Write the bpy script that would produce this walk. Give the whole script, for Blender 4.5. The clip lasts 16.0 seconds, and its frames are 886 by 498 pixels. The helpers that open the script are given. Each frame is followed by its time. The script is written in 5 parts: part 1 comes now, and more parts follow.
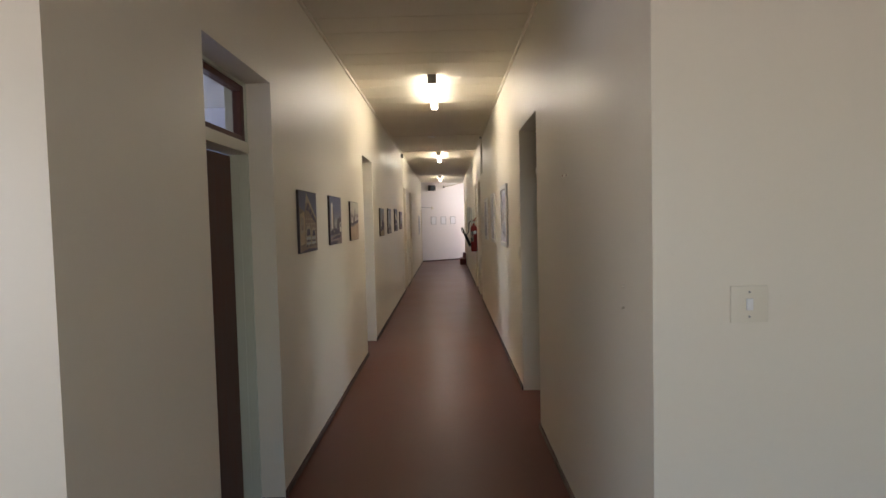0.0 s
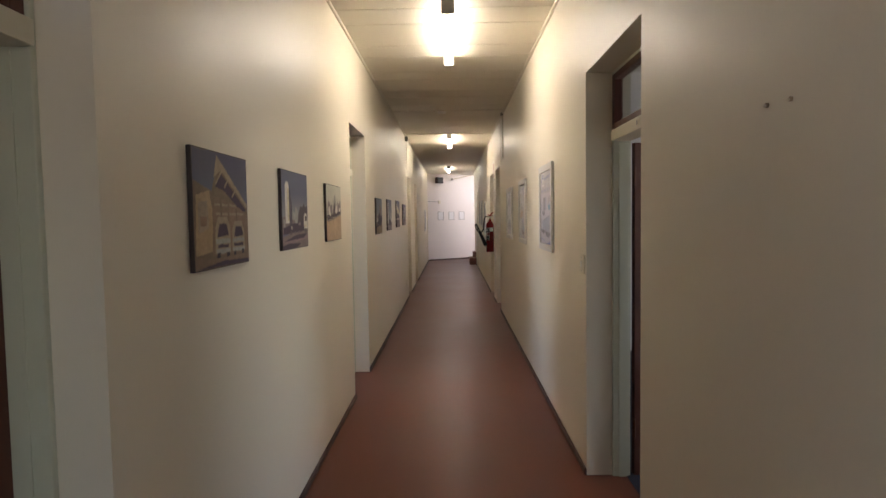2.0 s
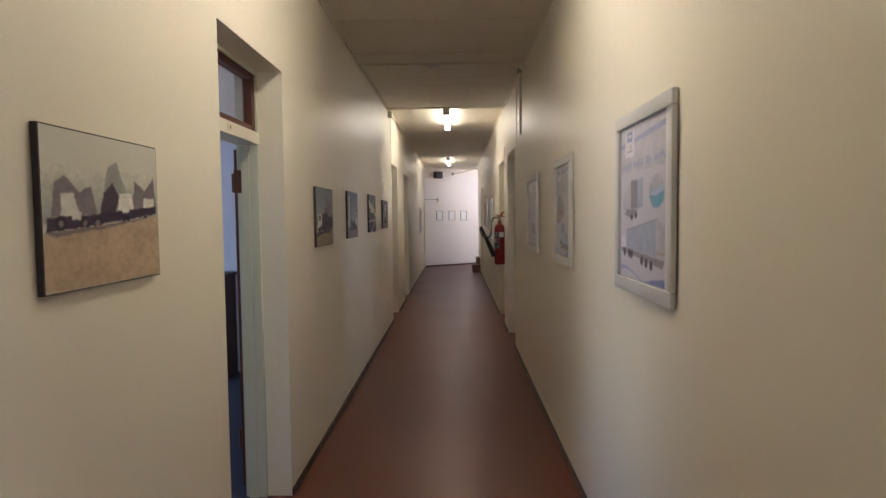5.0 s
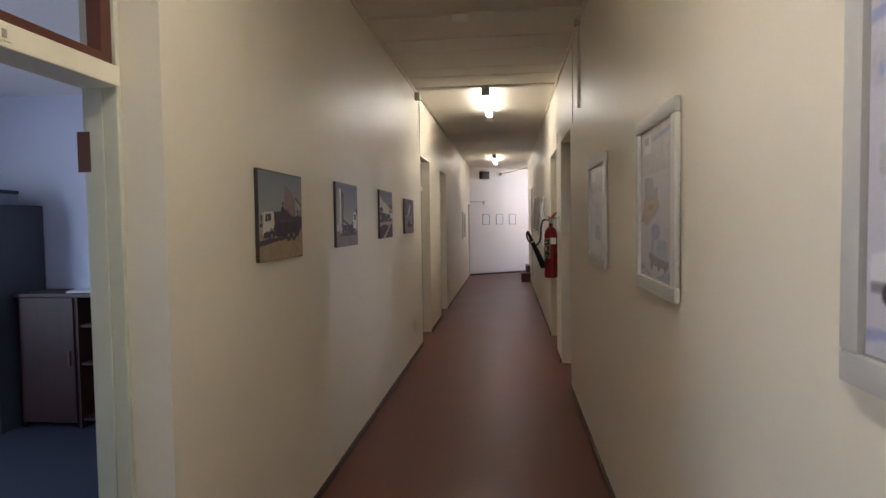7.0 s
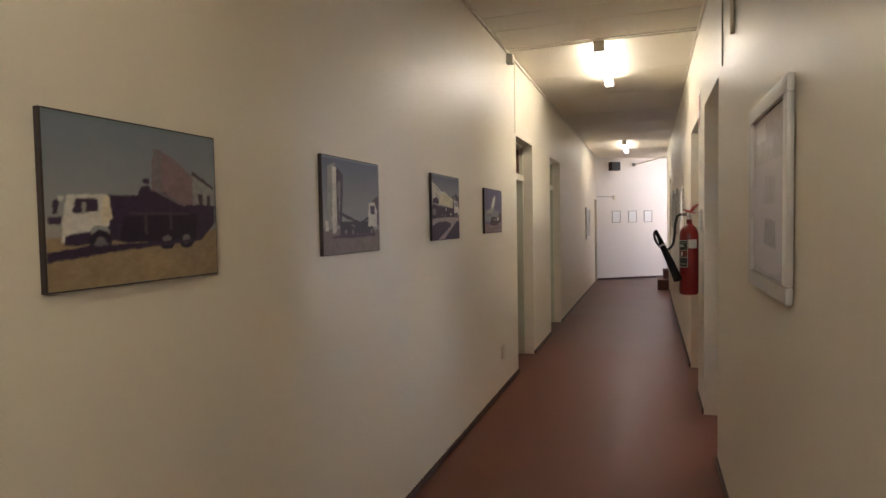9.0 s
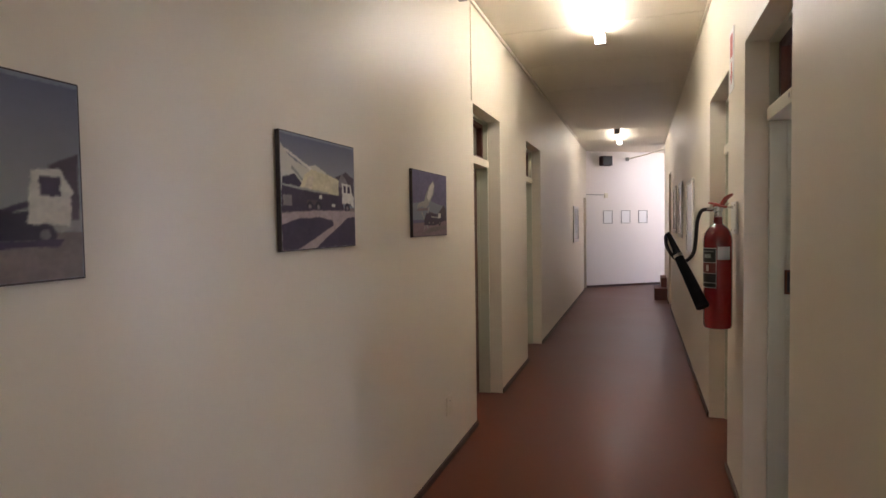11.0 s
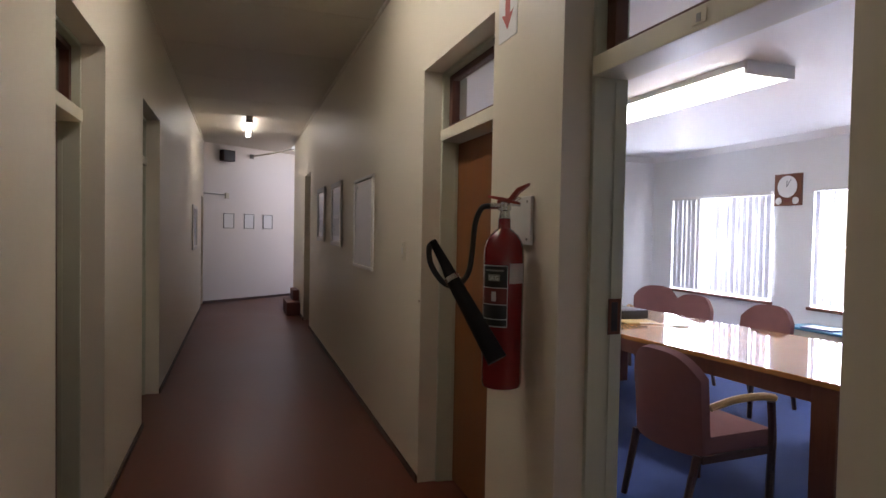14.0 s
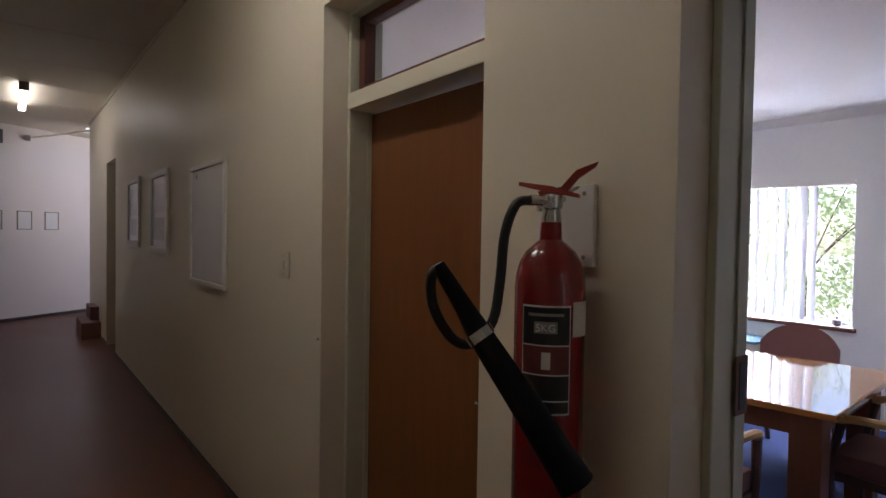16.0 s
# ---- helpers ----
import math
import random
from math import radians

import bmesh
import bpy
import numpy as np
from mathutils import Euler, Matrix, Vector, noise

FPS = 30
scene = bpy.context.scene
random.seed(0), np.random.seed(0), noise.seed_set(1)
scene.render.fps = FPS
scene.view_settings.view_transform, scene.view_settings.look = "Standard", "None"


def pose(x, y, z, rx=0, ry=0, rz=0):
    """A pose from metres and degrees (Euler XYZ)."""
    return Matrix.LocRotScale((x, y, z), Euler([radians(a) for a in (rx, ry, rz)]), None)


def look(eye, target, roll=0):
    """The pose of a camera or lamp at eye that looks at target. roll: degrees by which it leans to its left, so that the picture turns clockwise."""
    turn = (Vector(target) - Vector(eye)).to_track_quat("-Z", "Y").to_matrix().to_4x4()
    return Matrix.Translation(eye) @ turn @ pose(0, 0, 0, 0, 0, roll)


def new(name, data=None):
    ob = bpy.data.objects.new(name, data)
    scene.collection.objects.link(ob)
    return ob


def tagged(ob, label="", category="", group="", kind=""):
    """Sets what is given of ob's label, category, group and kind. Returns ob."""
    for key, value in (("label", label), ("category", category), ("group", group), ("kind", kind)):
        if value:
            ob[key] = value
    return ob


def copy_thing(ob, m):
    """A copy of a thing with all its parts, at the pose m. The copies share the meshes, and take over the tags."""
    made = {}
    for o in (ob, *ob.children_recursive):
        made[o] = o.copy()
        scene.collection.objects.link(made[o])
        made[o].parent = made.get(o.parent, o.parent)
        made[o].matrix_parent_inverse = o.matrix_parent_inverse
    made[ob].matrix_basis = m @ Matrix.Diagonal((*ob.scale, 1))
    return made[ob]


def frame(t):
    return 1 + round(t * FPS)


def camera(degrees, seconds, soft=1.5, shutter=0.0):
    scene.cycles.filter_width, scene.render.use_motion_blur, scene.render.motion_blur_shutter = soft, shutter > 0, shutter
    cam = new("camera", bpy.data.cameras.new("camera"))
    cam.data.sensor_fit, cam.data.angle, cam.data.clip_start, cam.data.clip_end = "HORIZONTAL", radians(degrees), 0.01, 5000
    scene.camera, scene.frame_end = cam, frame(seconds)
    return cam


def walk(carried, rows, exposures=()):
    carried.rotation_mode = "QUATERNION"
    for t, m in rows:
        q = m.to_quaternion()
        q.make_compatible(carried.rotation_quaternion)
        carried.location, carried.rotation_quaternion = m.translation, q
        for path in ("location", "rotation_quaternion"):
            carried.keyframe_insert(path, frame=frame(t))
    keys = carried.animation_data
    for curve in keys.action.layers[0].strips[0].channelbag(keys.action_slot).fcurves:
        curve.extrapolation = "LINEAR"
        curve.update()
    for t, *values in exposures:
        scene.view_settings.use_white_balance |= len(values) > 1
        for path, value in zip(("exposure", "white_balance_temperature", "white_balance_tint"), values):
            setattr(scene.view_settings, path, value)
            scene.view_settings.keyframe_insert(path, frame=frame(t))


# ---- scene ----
cam = camera(74.0, 16.0)
PATH = [
    (0, (0.115, -0.454, 1.628), (0.1, 1.543, 1.533), -1.4),
    (0.5, (0.08, 0.021, 1.619), (0.065, 2.019, 1.52), -1.2),
    (1, (0.059, 0.54, 1.605), (0.04, 2.538, 1.503), -1.1),
    (1.5, (0.024, 1.031, 1.598), (0.0, 3.028, 1.493), -1.1),
    (2, (-0.002, 1.512, 1.606), (-0.034, 3.509, 1.498), -0.9),
    (2.5, (0.023, 2.011, 1.627), (-0.015, 4.008, 1.521), -0.9),
    (3, (0.042, 2.488, 1.623), (-0.005, 4.484, 1.511), -0.9),
    (3.5, (0.065, 2.928, 1.636), (0.016, 4.925, 1.526), -0.9),
    (4, (0.089, 3.399, 1.642), (0.038, 5.396, 1.534), -0.8),
    (4.2, (0.08, 3.574, 1.637), (0.035, 5.57, 1.523), -0.7),
    (6.3, (0.102, 5.3, 1.605), (0.061, 7.297, 1.508), -0.6),
    (6.5, (0.141, 5.456, 1.593), (0.062, 7.452, 1.498), -1.1),
    (7, (0.219, 5.778, 1.591), (0.0, 7.764, 1.5), -0.8),
    (7.5, (0.276, 6.143, 1.578), (-0.092, 8.107, 1.49), -1.1),
    (8, (0.337, 6.502, 1.592), (-0.158, 8.438, 1.503), -0.9),
    (8.5, (0.387, 6.905, 1.582), (-0.213, 8.811, 1.494), -1.0),
    (9, (0.398, 7.326, 1.567), (-0.264, 9.211, 1.479), -1.0),
    (9.2, (0.392, 7.478, 1.561), (-0.261, 9.366, 1.48), -1.1),
    (11.5, (0.209, 9.376, 1.544), (-0.41, 11.276, 1.457), -0.7),
    (12, (0.086, 9.678, 1.545), (-0.408, 11.614, 1.458), -0.4),
    (12.5, (-0.021, 9.952, 1.538), (-0.277, 11.933, 1.452), -0.1),
    (13, (-0.104, 10.204, 1.533), (-0.041, 12.201, 1.451), 0.4),
    (13.5, (-0.184, 10.436, 1.521), (0.205, 12.397, 1.451), 0.6),
    (14, (-0.213, 10.645, 1.505), (0.442, 12.534, 1.448), 1.1),
    (14.5, (-0.208, 10.885, 1.511), (0.671, 12.68, 1.46), 1.1),
    (15, (-0.216, 11.139, 1.524), (0.799, 12.861, 1.473), 1.0),
    (15.5, (-0.24, 11.434, 1.527), (0.88, 13.09, 1.479), 1.1),
    (16, (-0.219, 11.75, 1.531), (0.967, 13.359, 1.481), 0.9),
]

EXPOSURES = [(0.0, 2.45, 6600, 14), (2.0, 2.6, 6650, 15), (3.5, 2.4, 6600, 14), (4.2, 2.4, 6500, 14), (6.5, 2.4, 6100, 14), (9.0, 2.7, 6500, 14), (11.5, 2.65, 6300, 18),
             (12.5, 2.5, 6250, 18), (13.5, 2.0, 6100, 18), (14.5, 1.5, 6050, 18), (15.5, 1.25, 6000, 18), (16.0, 1.35, 6000, 18)]
walk(cam, [(t, look(eye, target, roll)) for t, eye, target, roll in PATH], EXPOSURES)

# ---- plan, in metres ----
L, R, T = -0.889, 0.808, 0.24          # corridor faces and wall thickness
H, HR, DH = 3.2, 2.62, 2.45            # corridor ceiling, room ceiling, opening height
WX = 5.427                             # window wall of the meeting room
L1, L2, L3, L4, L5 = (2.03, 2.985), (6.685, 7.59), (13.30, 14.19), (15.47, 16.46), (22.42, 23.12)
R1, R2, R3, R4 = (4.05, 5.08), (11.40, 12.393), (12.97, 13.98), (19.80, 20.63)
LEFT0, RIGHT0, REND = 1.035, 1.535, 22.65

# ---- world and light ----
world = bpy.data.worlds.new("world")
scene.world = world
world.use_nodes = True
wn = world.node_tree
sky = wn.nodes.new("ShaderNodeTexSky")
sky.sky_type, sky.sun_disc, sky.sun_elevation, sky.sun_rotation = "NISHITA", False, radians(48), radians(0)
wn.links.new(sky.outputs[0], wn.nodes["Background"].inputs[0])
wn.nodes["Background"].inputs[1].default_value = 0.15
sun = new("sun", bpy.data.lights.new("sun", "SUN"))
sun.data.energy, sun.data.angle, sun.data.color = 5.0, radians(0.5), (1, 0.95, 0.88)
sun.matrix_world = look((7, 48, 38), (7, 14, 0))


def area(name, eye, target, w, h, power, colour):
    lamp = new(name, bpy.data.lights.new(name, "AREA"))
    lamp.data.shape, lamp.data.size, lamp.data.size_y = "RECTANGLE", w, h
    lamp.data.energy, lamp.data.color = power, colour
    lamp.matrix_world = look(eye, target)
    return lamp


DAY = (0.84, 0.88, 1.0)
# outside the meeting room, above the view: stand in for sky glow
area("daylight_lamp", (6.7, 14.4, 3.1), (3.4, 14.4, 0.7), 2.0, 1.5, 190, DAY)
area("daylight_lamp", (6.7, 16.5, 3.1), (3.4, 16.3, 0.7), 2.0, 1.5, 130, DAY)
area("daylight_lamp", (5.6, 16.45, 1.42), (0, 12.5, 1.4), 1.5, 1.1, 45, DAY)
area("daylight_lamp", (5.6, 14.67, 1.42), (0, 13.2, 1.4), 0.98, 1.15, 28, DAY)
# hall side: added lamp at an unseen window, brightens the corridor's right wall
area("daylight_lamp", (-3.4, -1.2, 1.6), (0.8, 1.6, 1.4), 2.2, 1.6, 5.5, (0.82, 0.82, 1.0))
# side rooms: added lamps at windows out of view
area("daylight_lamp", (-4.75, 7.6, 1.5), (-1, 7.6, 1.2), 1.8, 1.3, 7.5, (0.55, 0.66, 1.0))
area("daylight_lamp", (-4.75, 3.2, 1.5), (-1, 3.2, 1.3), 1.6, 1.2, 8, (0.55, 0.66, 1.0))
area("daylight_lamp", (4.75, 4.6, 1.5), (1, 4.6, 1.4), 1.8, 1.3, 4.5, DAY)
# behind the start: added lamp, brightens the hall's return walls
area("daylight_lamp", (1.6, -4.15, 1.7), (1.0, 2.0, 1.4), 2.6, 1.7, 2.5, (1.0, 0.9, 0.94))
# lobby: added lamp in an unseen opening, lights the slanted end wall
area("daylight_lamp", (3.18, 23.9, 1.05), (0.0, 23.9, 1.0), 0.68, 2.0, 1.0, (1.0, 0.86, 0.98))


# ---- materials ----
def mat(name, colour, rough=0.6, metal=0.0, vary=0.12, scale=6.0, bump=0.05, fine=120.0, colour2=None, coat=0.0, stretch=(1, 1, 1), rough_vary=0.1, island=0.0):
    m = bpy.data.materials.new(name)
    m.use_nodes = True
    n, l = m.node_tree.nodes, m.node_tree.links
    b = n["Principled BSDF"]
    co = n.new("ShaderNodeTexCoord")
    mp = n.new("ShaderNodeMapping")
    mp.inputs["Scale"].default_value = stretch
    l.new(co.outputs["Object"], mp.inputs[0])
    big, small = n.new("ShaderNodeTexNoise"), n.new("ShaderNodeTexNoise")
    big.inputs["Scale"].default_value, big.inputs["Detail"].default_value = scale, 6
    small.inputs["Scale"].default_value, small.inputs["Detail"].default_value = fine, 3
    l.new(mp.outputs[0], big.inputs["Vector"])
    l.new(mp.outputs[0], small.inputs["Vector"])
    ramp = n.new("ShaderNodeMix")
    ramp.data_type = "RGBA"
    c2 = colour2 or tuple(c * (1 - vary) for c in colour)
    ramp.inputs["A"].default_value, ramp.inputs["B"].default_value = (*c2, 1), (*colour, 1)
    add = n.new("ShaderNodeMath")
    add.operation, add.use_clamp = "MULTIPLY_ADD", True
    l.new(small.outputs["Fac"], add.inputs[0])
    add.inputs[1].default_value = 0.35
    rng = n.new("ShaderNodeMapRange")
    rng.inputs["From Min"].default_value, rng.inputs["From Max"].default_value = 0.15, 0.85
    rng.inputs["To Min"].default_value, rng.inputs["To Max"].default_value = 0.0, 0.65
    l.new(big.outputs["Fac"], rng.inputs["Value"])
    l.new(rng.outputs[0], add.inputs[2])
    l.new(add.outputs[0], ramp.inputs["Factor"])
    l.new(ramp.outputs["Result"], b.inputs["Base Color"])
    if island:
        info, hsv = n.new("ShaderNodeObjectInfo"), n.new("ShaderNodeHueSaturation")
        mr = n.new("ShaderNodeMapRange")
        mr.inputs["To Min"].default_value, mr.inputs["To Max"].default_value = 1 - island, 1 + island
        l.new(info.outputs["Random"], mr.inputs["Value"])
        l.new(mr.outputs[0], hsv.inputs["Value"])
        l.new(ramp.outputs["Result"], hsv.inputs["Color"])
        l.new(hsv.outputs[0], b.inputs["Base Color"])
    rr = n.new("ShaderNodeMapRange")
    rr.inputs["To Min"].default_value, rr.inputs["To Max"].default_value = max(0.02, rough - rough_vary), min(1, rough + rough_vary)
    l.new(big.outputs["Fac"], rr.inputs["Value"])
    l.new(rr.outputs[0], b.inputs["Roughness"])
    b.inputs["Metallic"].default_value = metal
    b.inputs["Coat Weight"].default_value = coat
    if bump:
        bm_ = n.new("ShaderNodeBump")
        bm_.inputs["Strength"].default_value, bm_.inputs["Distance"].default_value = bump, 0.004
        l.new(add.outputs[0], bm_.inputs["Height"])
        l.new(bm_.outputs[0], b.inputs["Normal"])
    return m


def glow(name, colour, strength):
    m = bpy.data.materials.new(name)
    m.use_nodes = True
    b = m.node_tree.nodes["Principled BSDF"]
    b.inputs["Base Color"].default_value = (*colour, 1)
    b.inputs["Emission Color"].default_value, b.inputs["Emission Strength"].default_value = (*colour, 1), strength
    return m


def wood(name, dark, light, rough=0.5, scale=1.0):
    return mat(name, light, rough, vary=0, scale=5 * scale, colour2=dark, bump=0.04, fine=40, stretch=(6, 6, 0.5), coat=0.05)


def clear(name):
    m = bpy.data.materials.new(name)
    m.use_nodes = True
    n, l = m.node_tree.nodes, m.node_tree.links
    g, tr, mx = n.new("ShaderNodeBsdfGlossy"), n.new("ShaderNodeBsdfTransparent"), n.new("ShaderNodeMixShader")
    g.inputs["Roughness"].default_value = 0.03
    fr, pw = n.new("ShaderNodeLayerWeight"), n.new("ShaderNodeMath")
    pw.operation = "POWER"
    pw.inputs[1].default_value = 5.0
    l.new(fr.outputs["Facing"], pw.inputs[0])
    l.new(pw.outputs[0], mx.inputs[0])
    l.new(tr.outputs[0], mx.inputs[1])
    l.new(g.outputs[0], mx.inputs[2])
    l.new(mx.outputs[0], n["Material Output"].inputs["Surface"])
    return m


M = {}
M["wall"] = mat("cream_wall_paint", (0.755, 0.69, 0.555), 0.42, vary=0.07, scale=1.3, bump=0.10, fine=45, rough_vary=0.1)
M["plaster"] = mat("white_wall_paint", (0.74, 0.75, 0.74), 0.6, vary=0.05, scale=1.5, bump=0.06, fine=60)
M["end"] = mat("pale_end_wall_paint", (0.77, 0.72, 0.68), 0.5, vary=0.06, scale=1.2, bump=0.08, fine=50)
M["blue"] = mat("pale_blue_wall_paint", (0.58, 0.62, 0.72), 0.6, vary=0.06, scale=1.2, bump=0.05, fine=60)
M["ceil"] = mat("ceiling_paint", (0.72, 0.66, 0.54), 0.55, vary=0.09, scale=1.6, bump=0.06, fine=50)
M["ceilw"] = mat("white_ceiling_paint", (0.78, 0.77, 0.75), 0.6, vary=0.05, scale=1.5, bump=0.04)
M["floor"] = mat("polished_red_floor", (0.150, 0.046, 0.026), 0.335, colour2=(0.108, 0.032, 0.018), vary=0, scale=1.1, bump=0.012, fine=25, rough_vary=0.045)
M["floor"].node_tree.nodes["Principled BSDF"].inputs["Specular IOR Level"].default_value = 0.24
M["skirt"] = mat("dark_skirting", (0.075, 0.04, 0.03), 0.5, vary=0.3, scale=9)
M["jamb"] = mat("pale_green_gloss_paint", (0.56, 0.57, 0.44), 0.35, vary=0.08, scale=5, bump=0.06, fine=50)
M["bar"] = mat("cream_gloss_paint", (0.70, 0.66, 0.52), 0.38, vary=0.08, scale=7, bump=0.05)
M["door"] = wood("mahogany_stained_wood", (0.055, 0.014, 0.007), (0.12, 0.033, 0.014))
M["door2"] = wood("orange_brown_veneer", (0.14, 0.045, 0.010), (0.25, 0.092, 0.023))
M["darkwood"] = wood("dark_stained_wood", (0.03, 0.012, 0.009), (0.07, 0.028, 0.018))
M["table"] = mat("varnished_table_wood", (0.46, 0.22, 0.06), 0.10, colour2=(0.34, 0.15, 0.04), vary=0, scale=4, fine=50, stretch=(6, 0.6, 6), bump=0.01, coat=0.6, rough_vary=0.05)
M["apron"] = wood("reddish_table_wood", (0.10, 0.03, 0.012), (0.20, 0.07, 0.03))
M["arm"] = wood("light_armrest_wood", (0.36, 0.20, 0.07), (0.55, 0.34, 0.12))
M["fabric"] = mat("mauve_upholstery", (0.20, 0.09, 0.085), 0.9, vary=0.25, scale=14, bump=0.3, fine=350)
M["carpet"] = mat("blue_carpet", (0.035, 0.065, 0.20), 0.95, colour2=(0.02, 0.035, 0.12), vary=0, scale=3, bump=0.4, fine=260)
M["carpet2"] = mat("dark_carpet", (0.035, 0.04, 0.06), 0.95, vary=0.3, scale=3, bump=0.4, fine=260)
M["white"] = mat("white_plastic", (0.75, 0.74, 0.70), 0.4, vary=0.05, scale=8, bump=0.02)
M["cream"] = mat("cream_plastic", (0.70, 0.64, 0.50), 0.4, vary=0.06, scale=8, bump=0.02)
M["black"] = mat("black_plastic", (0.018, 0.017, 0.018), 0.45, vary=0.3, scale=9, bump=0.05)
M["edge"] = mat("dark_print_edge", (0.035, 0.022, 0.02), 0.5, vary=0.3, scale=9)
M["red"] = mat("red_enamel", (0.25, 0.012, 0.014), 0.22, vary=0.15, scale=6, bump=0.01, coat=0.5, rough_vary=0.05)
M["redd"] = mat("red_plastic", (0.32, 0.03, 0.016), 0.4, vary=0.15, scale=9)
M["horn"] = mat("matt_black_horn", (0.010, 0.010, 0.011), 0.6, vary=0.3, scale=9, bump=0.03)
M["horn"].node_tree.nodes["Principled BSDF"].inputs["Specular IOR Level"].default_value = 0.15
M["steel"] = mat("chrome_steel", (0.62, 0.62, 0.62), 0.25, metal=1, vary=0.1, scale=12, bump=0.02)
M["silver"] = mat("silver_aluminium", (0.62, 0.61, 0.58), 0.42, metal=0.35, vary=0.02, scale=8, bump=0.02)
M["grey"] = mat("grey_enamel", (0.30, 0.29, 0.26), 0.5, vary=0.1, scale=9)
M["paper"] = mat("white_paper", (0.76, 0.75, 0.74), 0.7, vary=0.05, scale=10, bump=0.03)
M["poster"] = mat("poster_paper", (0.70, 0.68, 0.73), 0.35, vary=0.06, scale=3, bump=0.01)
M["shelf"] = mat("grey_blue_steel", (0.065, 0.072, 0.095), 0.5, vary=0.12, scale=5)
M["brass"] = mat("worn_brass", (0.15, 0.065, 0.038), 0.45, metal=0.6, vary=0.3, scale=20)
M["tube"] = glow("fluorescent_tube", (1.0, 0.94, 0.82), 7.2)
# third batten only: emission lowered to darken the corridor's far end
M["tube_dim"] = glow("dimmed_fluorescent_tube", (1.0, 0.94, 0.84), 4.6)
M["cap"] = mat("pale_grey_enamel", (0.46, 0.44, 0.38), 0.5, vary=0.1, scale=9)
M["panel"] = glow("fluorescent_diffuser", (1.0, 0.97, 0.93), 5.0)
M["glass"] = clear("clear_glass")
M["blind"] = mat("white_blind_fabric", (0.78, 0.78, 0.80), 0.8, vary=0.05, scale=20, bump=0.1, fine=300)
M["ground"] = mat("pale_paving", (0.46, 0.43, 0.38), 0.9, vary=0.3, scale=0.6, bump=0.2, fine=20)
M["leaf"] = mat("green_leaf", (0.24, 0.30, 0.16), 0.6, colour2=(0.15, 0.21, 0.09), vary=0, scale=4, bump=0)
M["bark"] = mat("bark", (0.16, 0.11, 0.08), 0.9, vary=0.4, scale=12, bump=0.5)
M["brick"] = mat("step_red_paint", (0.16, 0.06, 0.05), 0.5, vary=0.25, scale=5)
bn = M["blind"].node_tree
back, both = bn.nodes.new("ShaderNodeBsdfTranslucent"), bn.nodes.new("ShaderNodeMixShader")
back.inputs["Color"].default_value = (0.72, 0.72, 0.80, 1)
both.inputs[0].default_value = 0.07
bn.links.new(bn.nodes["Principled BSDF"].outputs[0], both.inputs[1])
bn.links.new(back.outputs[0], both.inputs[2])
bn.links.new(both.outputs[0], bn.nodes["Material Output"].inputs["Surface"])

ln = M["leaf"].node_tree
thin, mixed = ln.nodes.new("ShaderNodeBsdfTranslucent"), ln.nodes.new("ShaderNodeMixShader")
thin.inputs["Color"].default_value = (0.50, 0.60, 0.30, 1)
mixed.inputs[0].default_value = 0.6
ln.links.new(ln.nodes["Principled BSDF"].outputs[0], mixed.inputs[1])
ln.links.new(thin.outputs[0], mixed.inputs[2])
ln.links.new(mixed.outputs[0], ln.nodes["Material Output"].inputs["Surface"])


def ink(name, colour):
    return M.setdefault(name, mat("ink_" + name, colour, 0.5, vary=0.5, scale=16, bump=0.02, fine=90))


# ---- building helpers ----
def box(bm, x0, x1, y0, y1, z0, z1, bevel=0.0):
    g = bmesh.ops.create_cube(bm, size=1)["verts"]
    bmesh.ops.transform(bm, matrix=Matrix.Translation(((x0 + x1) / 2, (y0 + y1) / 2, (z0 + z1) / 2)) @ Matrix.Diagonal((abs(x1 - x0), abs(y1 - y0), abs(z1 - z0), 1)), verts=g)
    if bevel:
        edges = list({e for v in g for e in v.link_edges})
        bmesh.ops.bevel(bm, geom=edges, offset=bevel, segments=2, affect="EDGES", profile=0.6)
    return bm


def cyl(bm, p, q, r0, r1=None, seg=20, caps=True):
    p, q = Vector(p), Vector(q)
    m = Matrix.Translation((p + q) / 2) @ (q - p).to_track_quat("Z", "Y").to_matrix().to_4x4()
    bmesh.ops.create_cone(bm, cap_ends=caps, segments=seg, radius1=r0, radius2=r0 if r1 is None else r1, depth=(q - p).length, matrix=m)
    return bm


def lathe(bm, c, profile, seg=28):
    """Turns (radius, height) pairs round the upright axis through c."""
    rings = [[bm.verts.new((c[0] + r * math.cos(a), c[1] + r * math.sin(a), c[2] + z)) for a in [2 * math.pi * k / seg for k in range(seg)]] for r, z in profile]
    for a, b in zip(rings, rings[1:]):
        for k in range(seg):
            bm.faces.new((a[k], a[(k + 1) % seg], b[(k + 1) % seg], b[k]))
    bm.faces.new(list(reversed(rings[0])))
    bm.faces.new(rings[-1])
    return bm


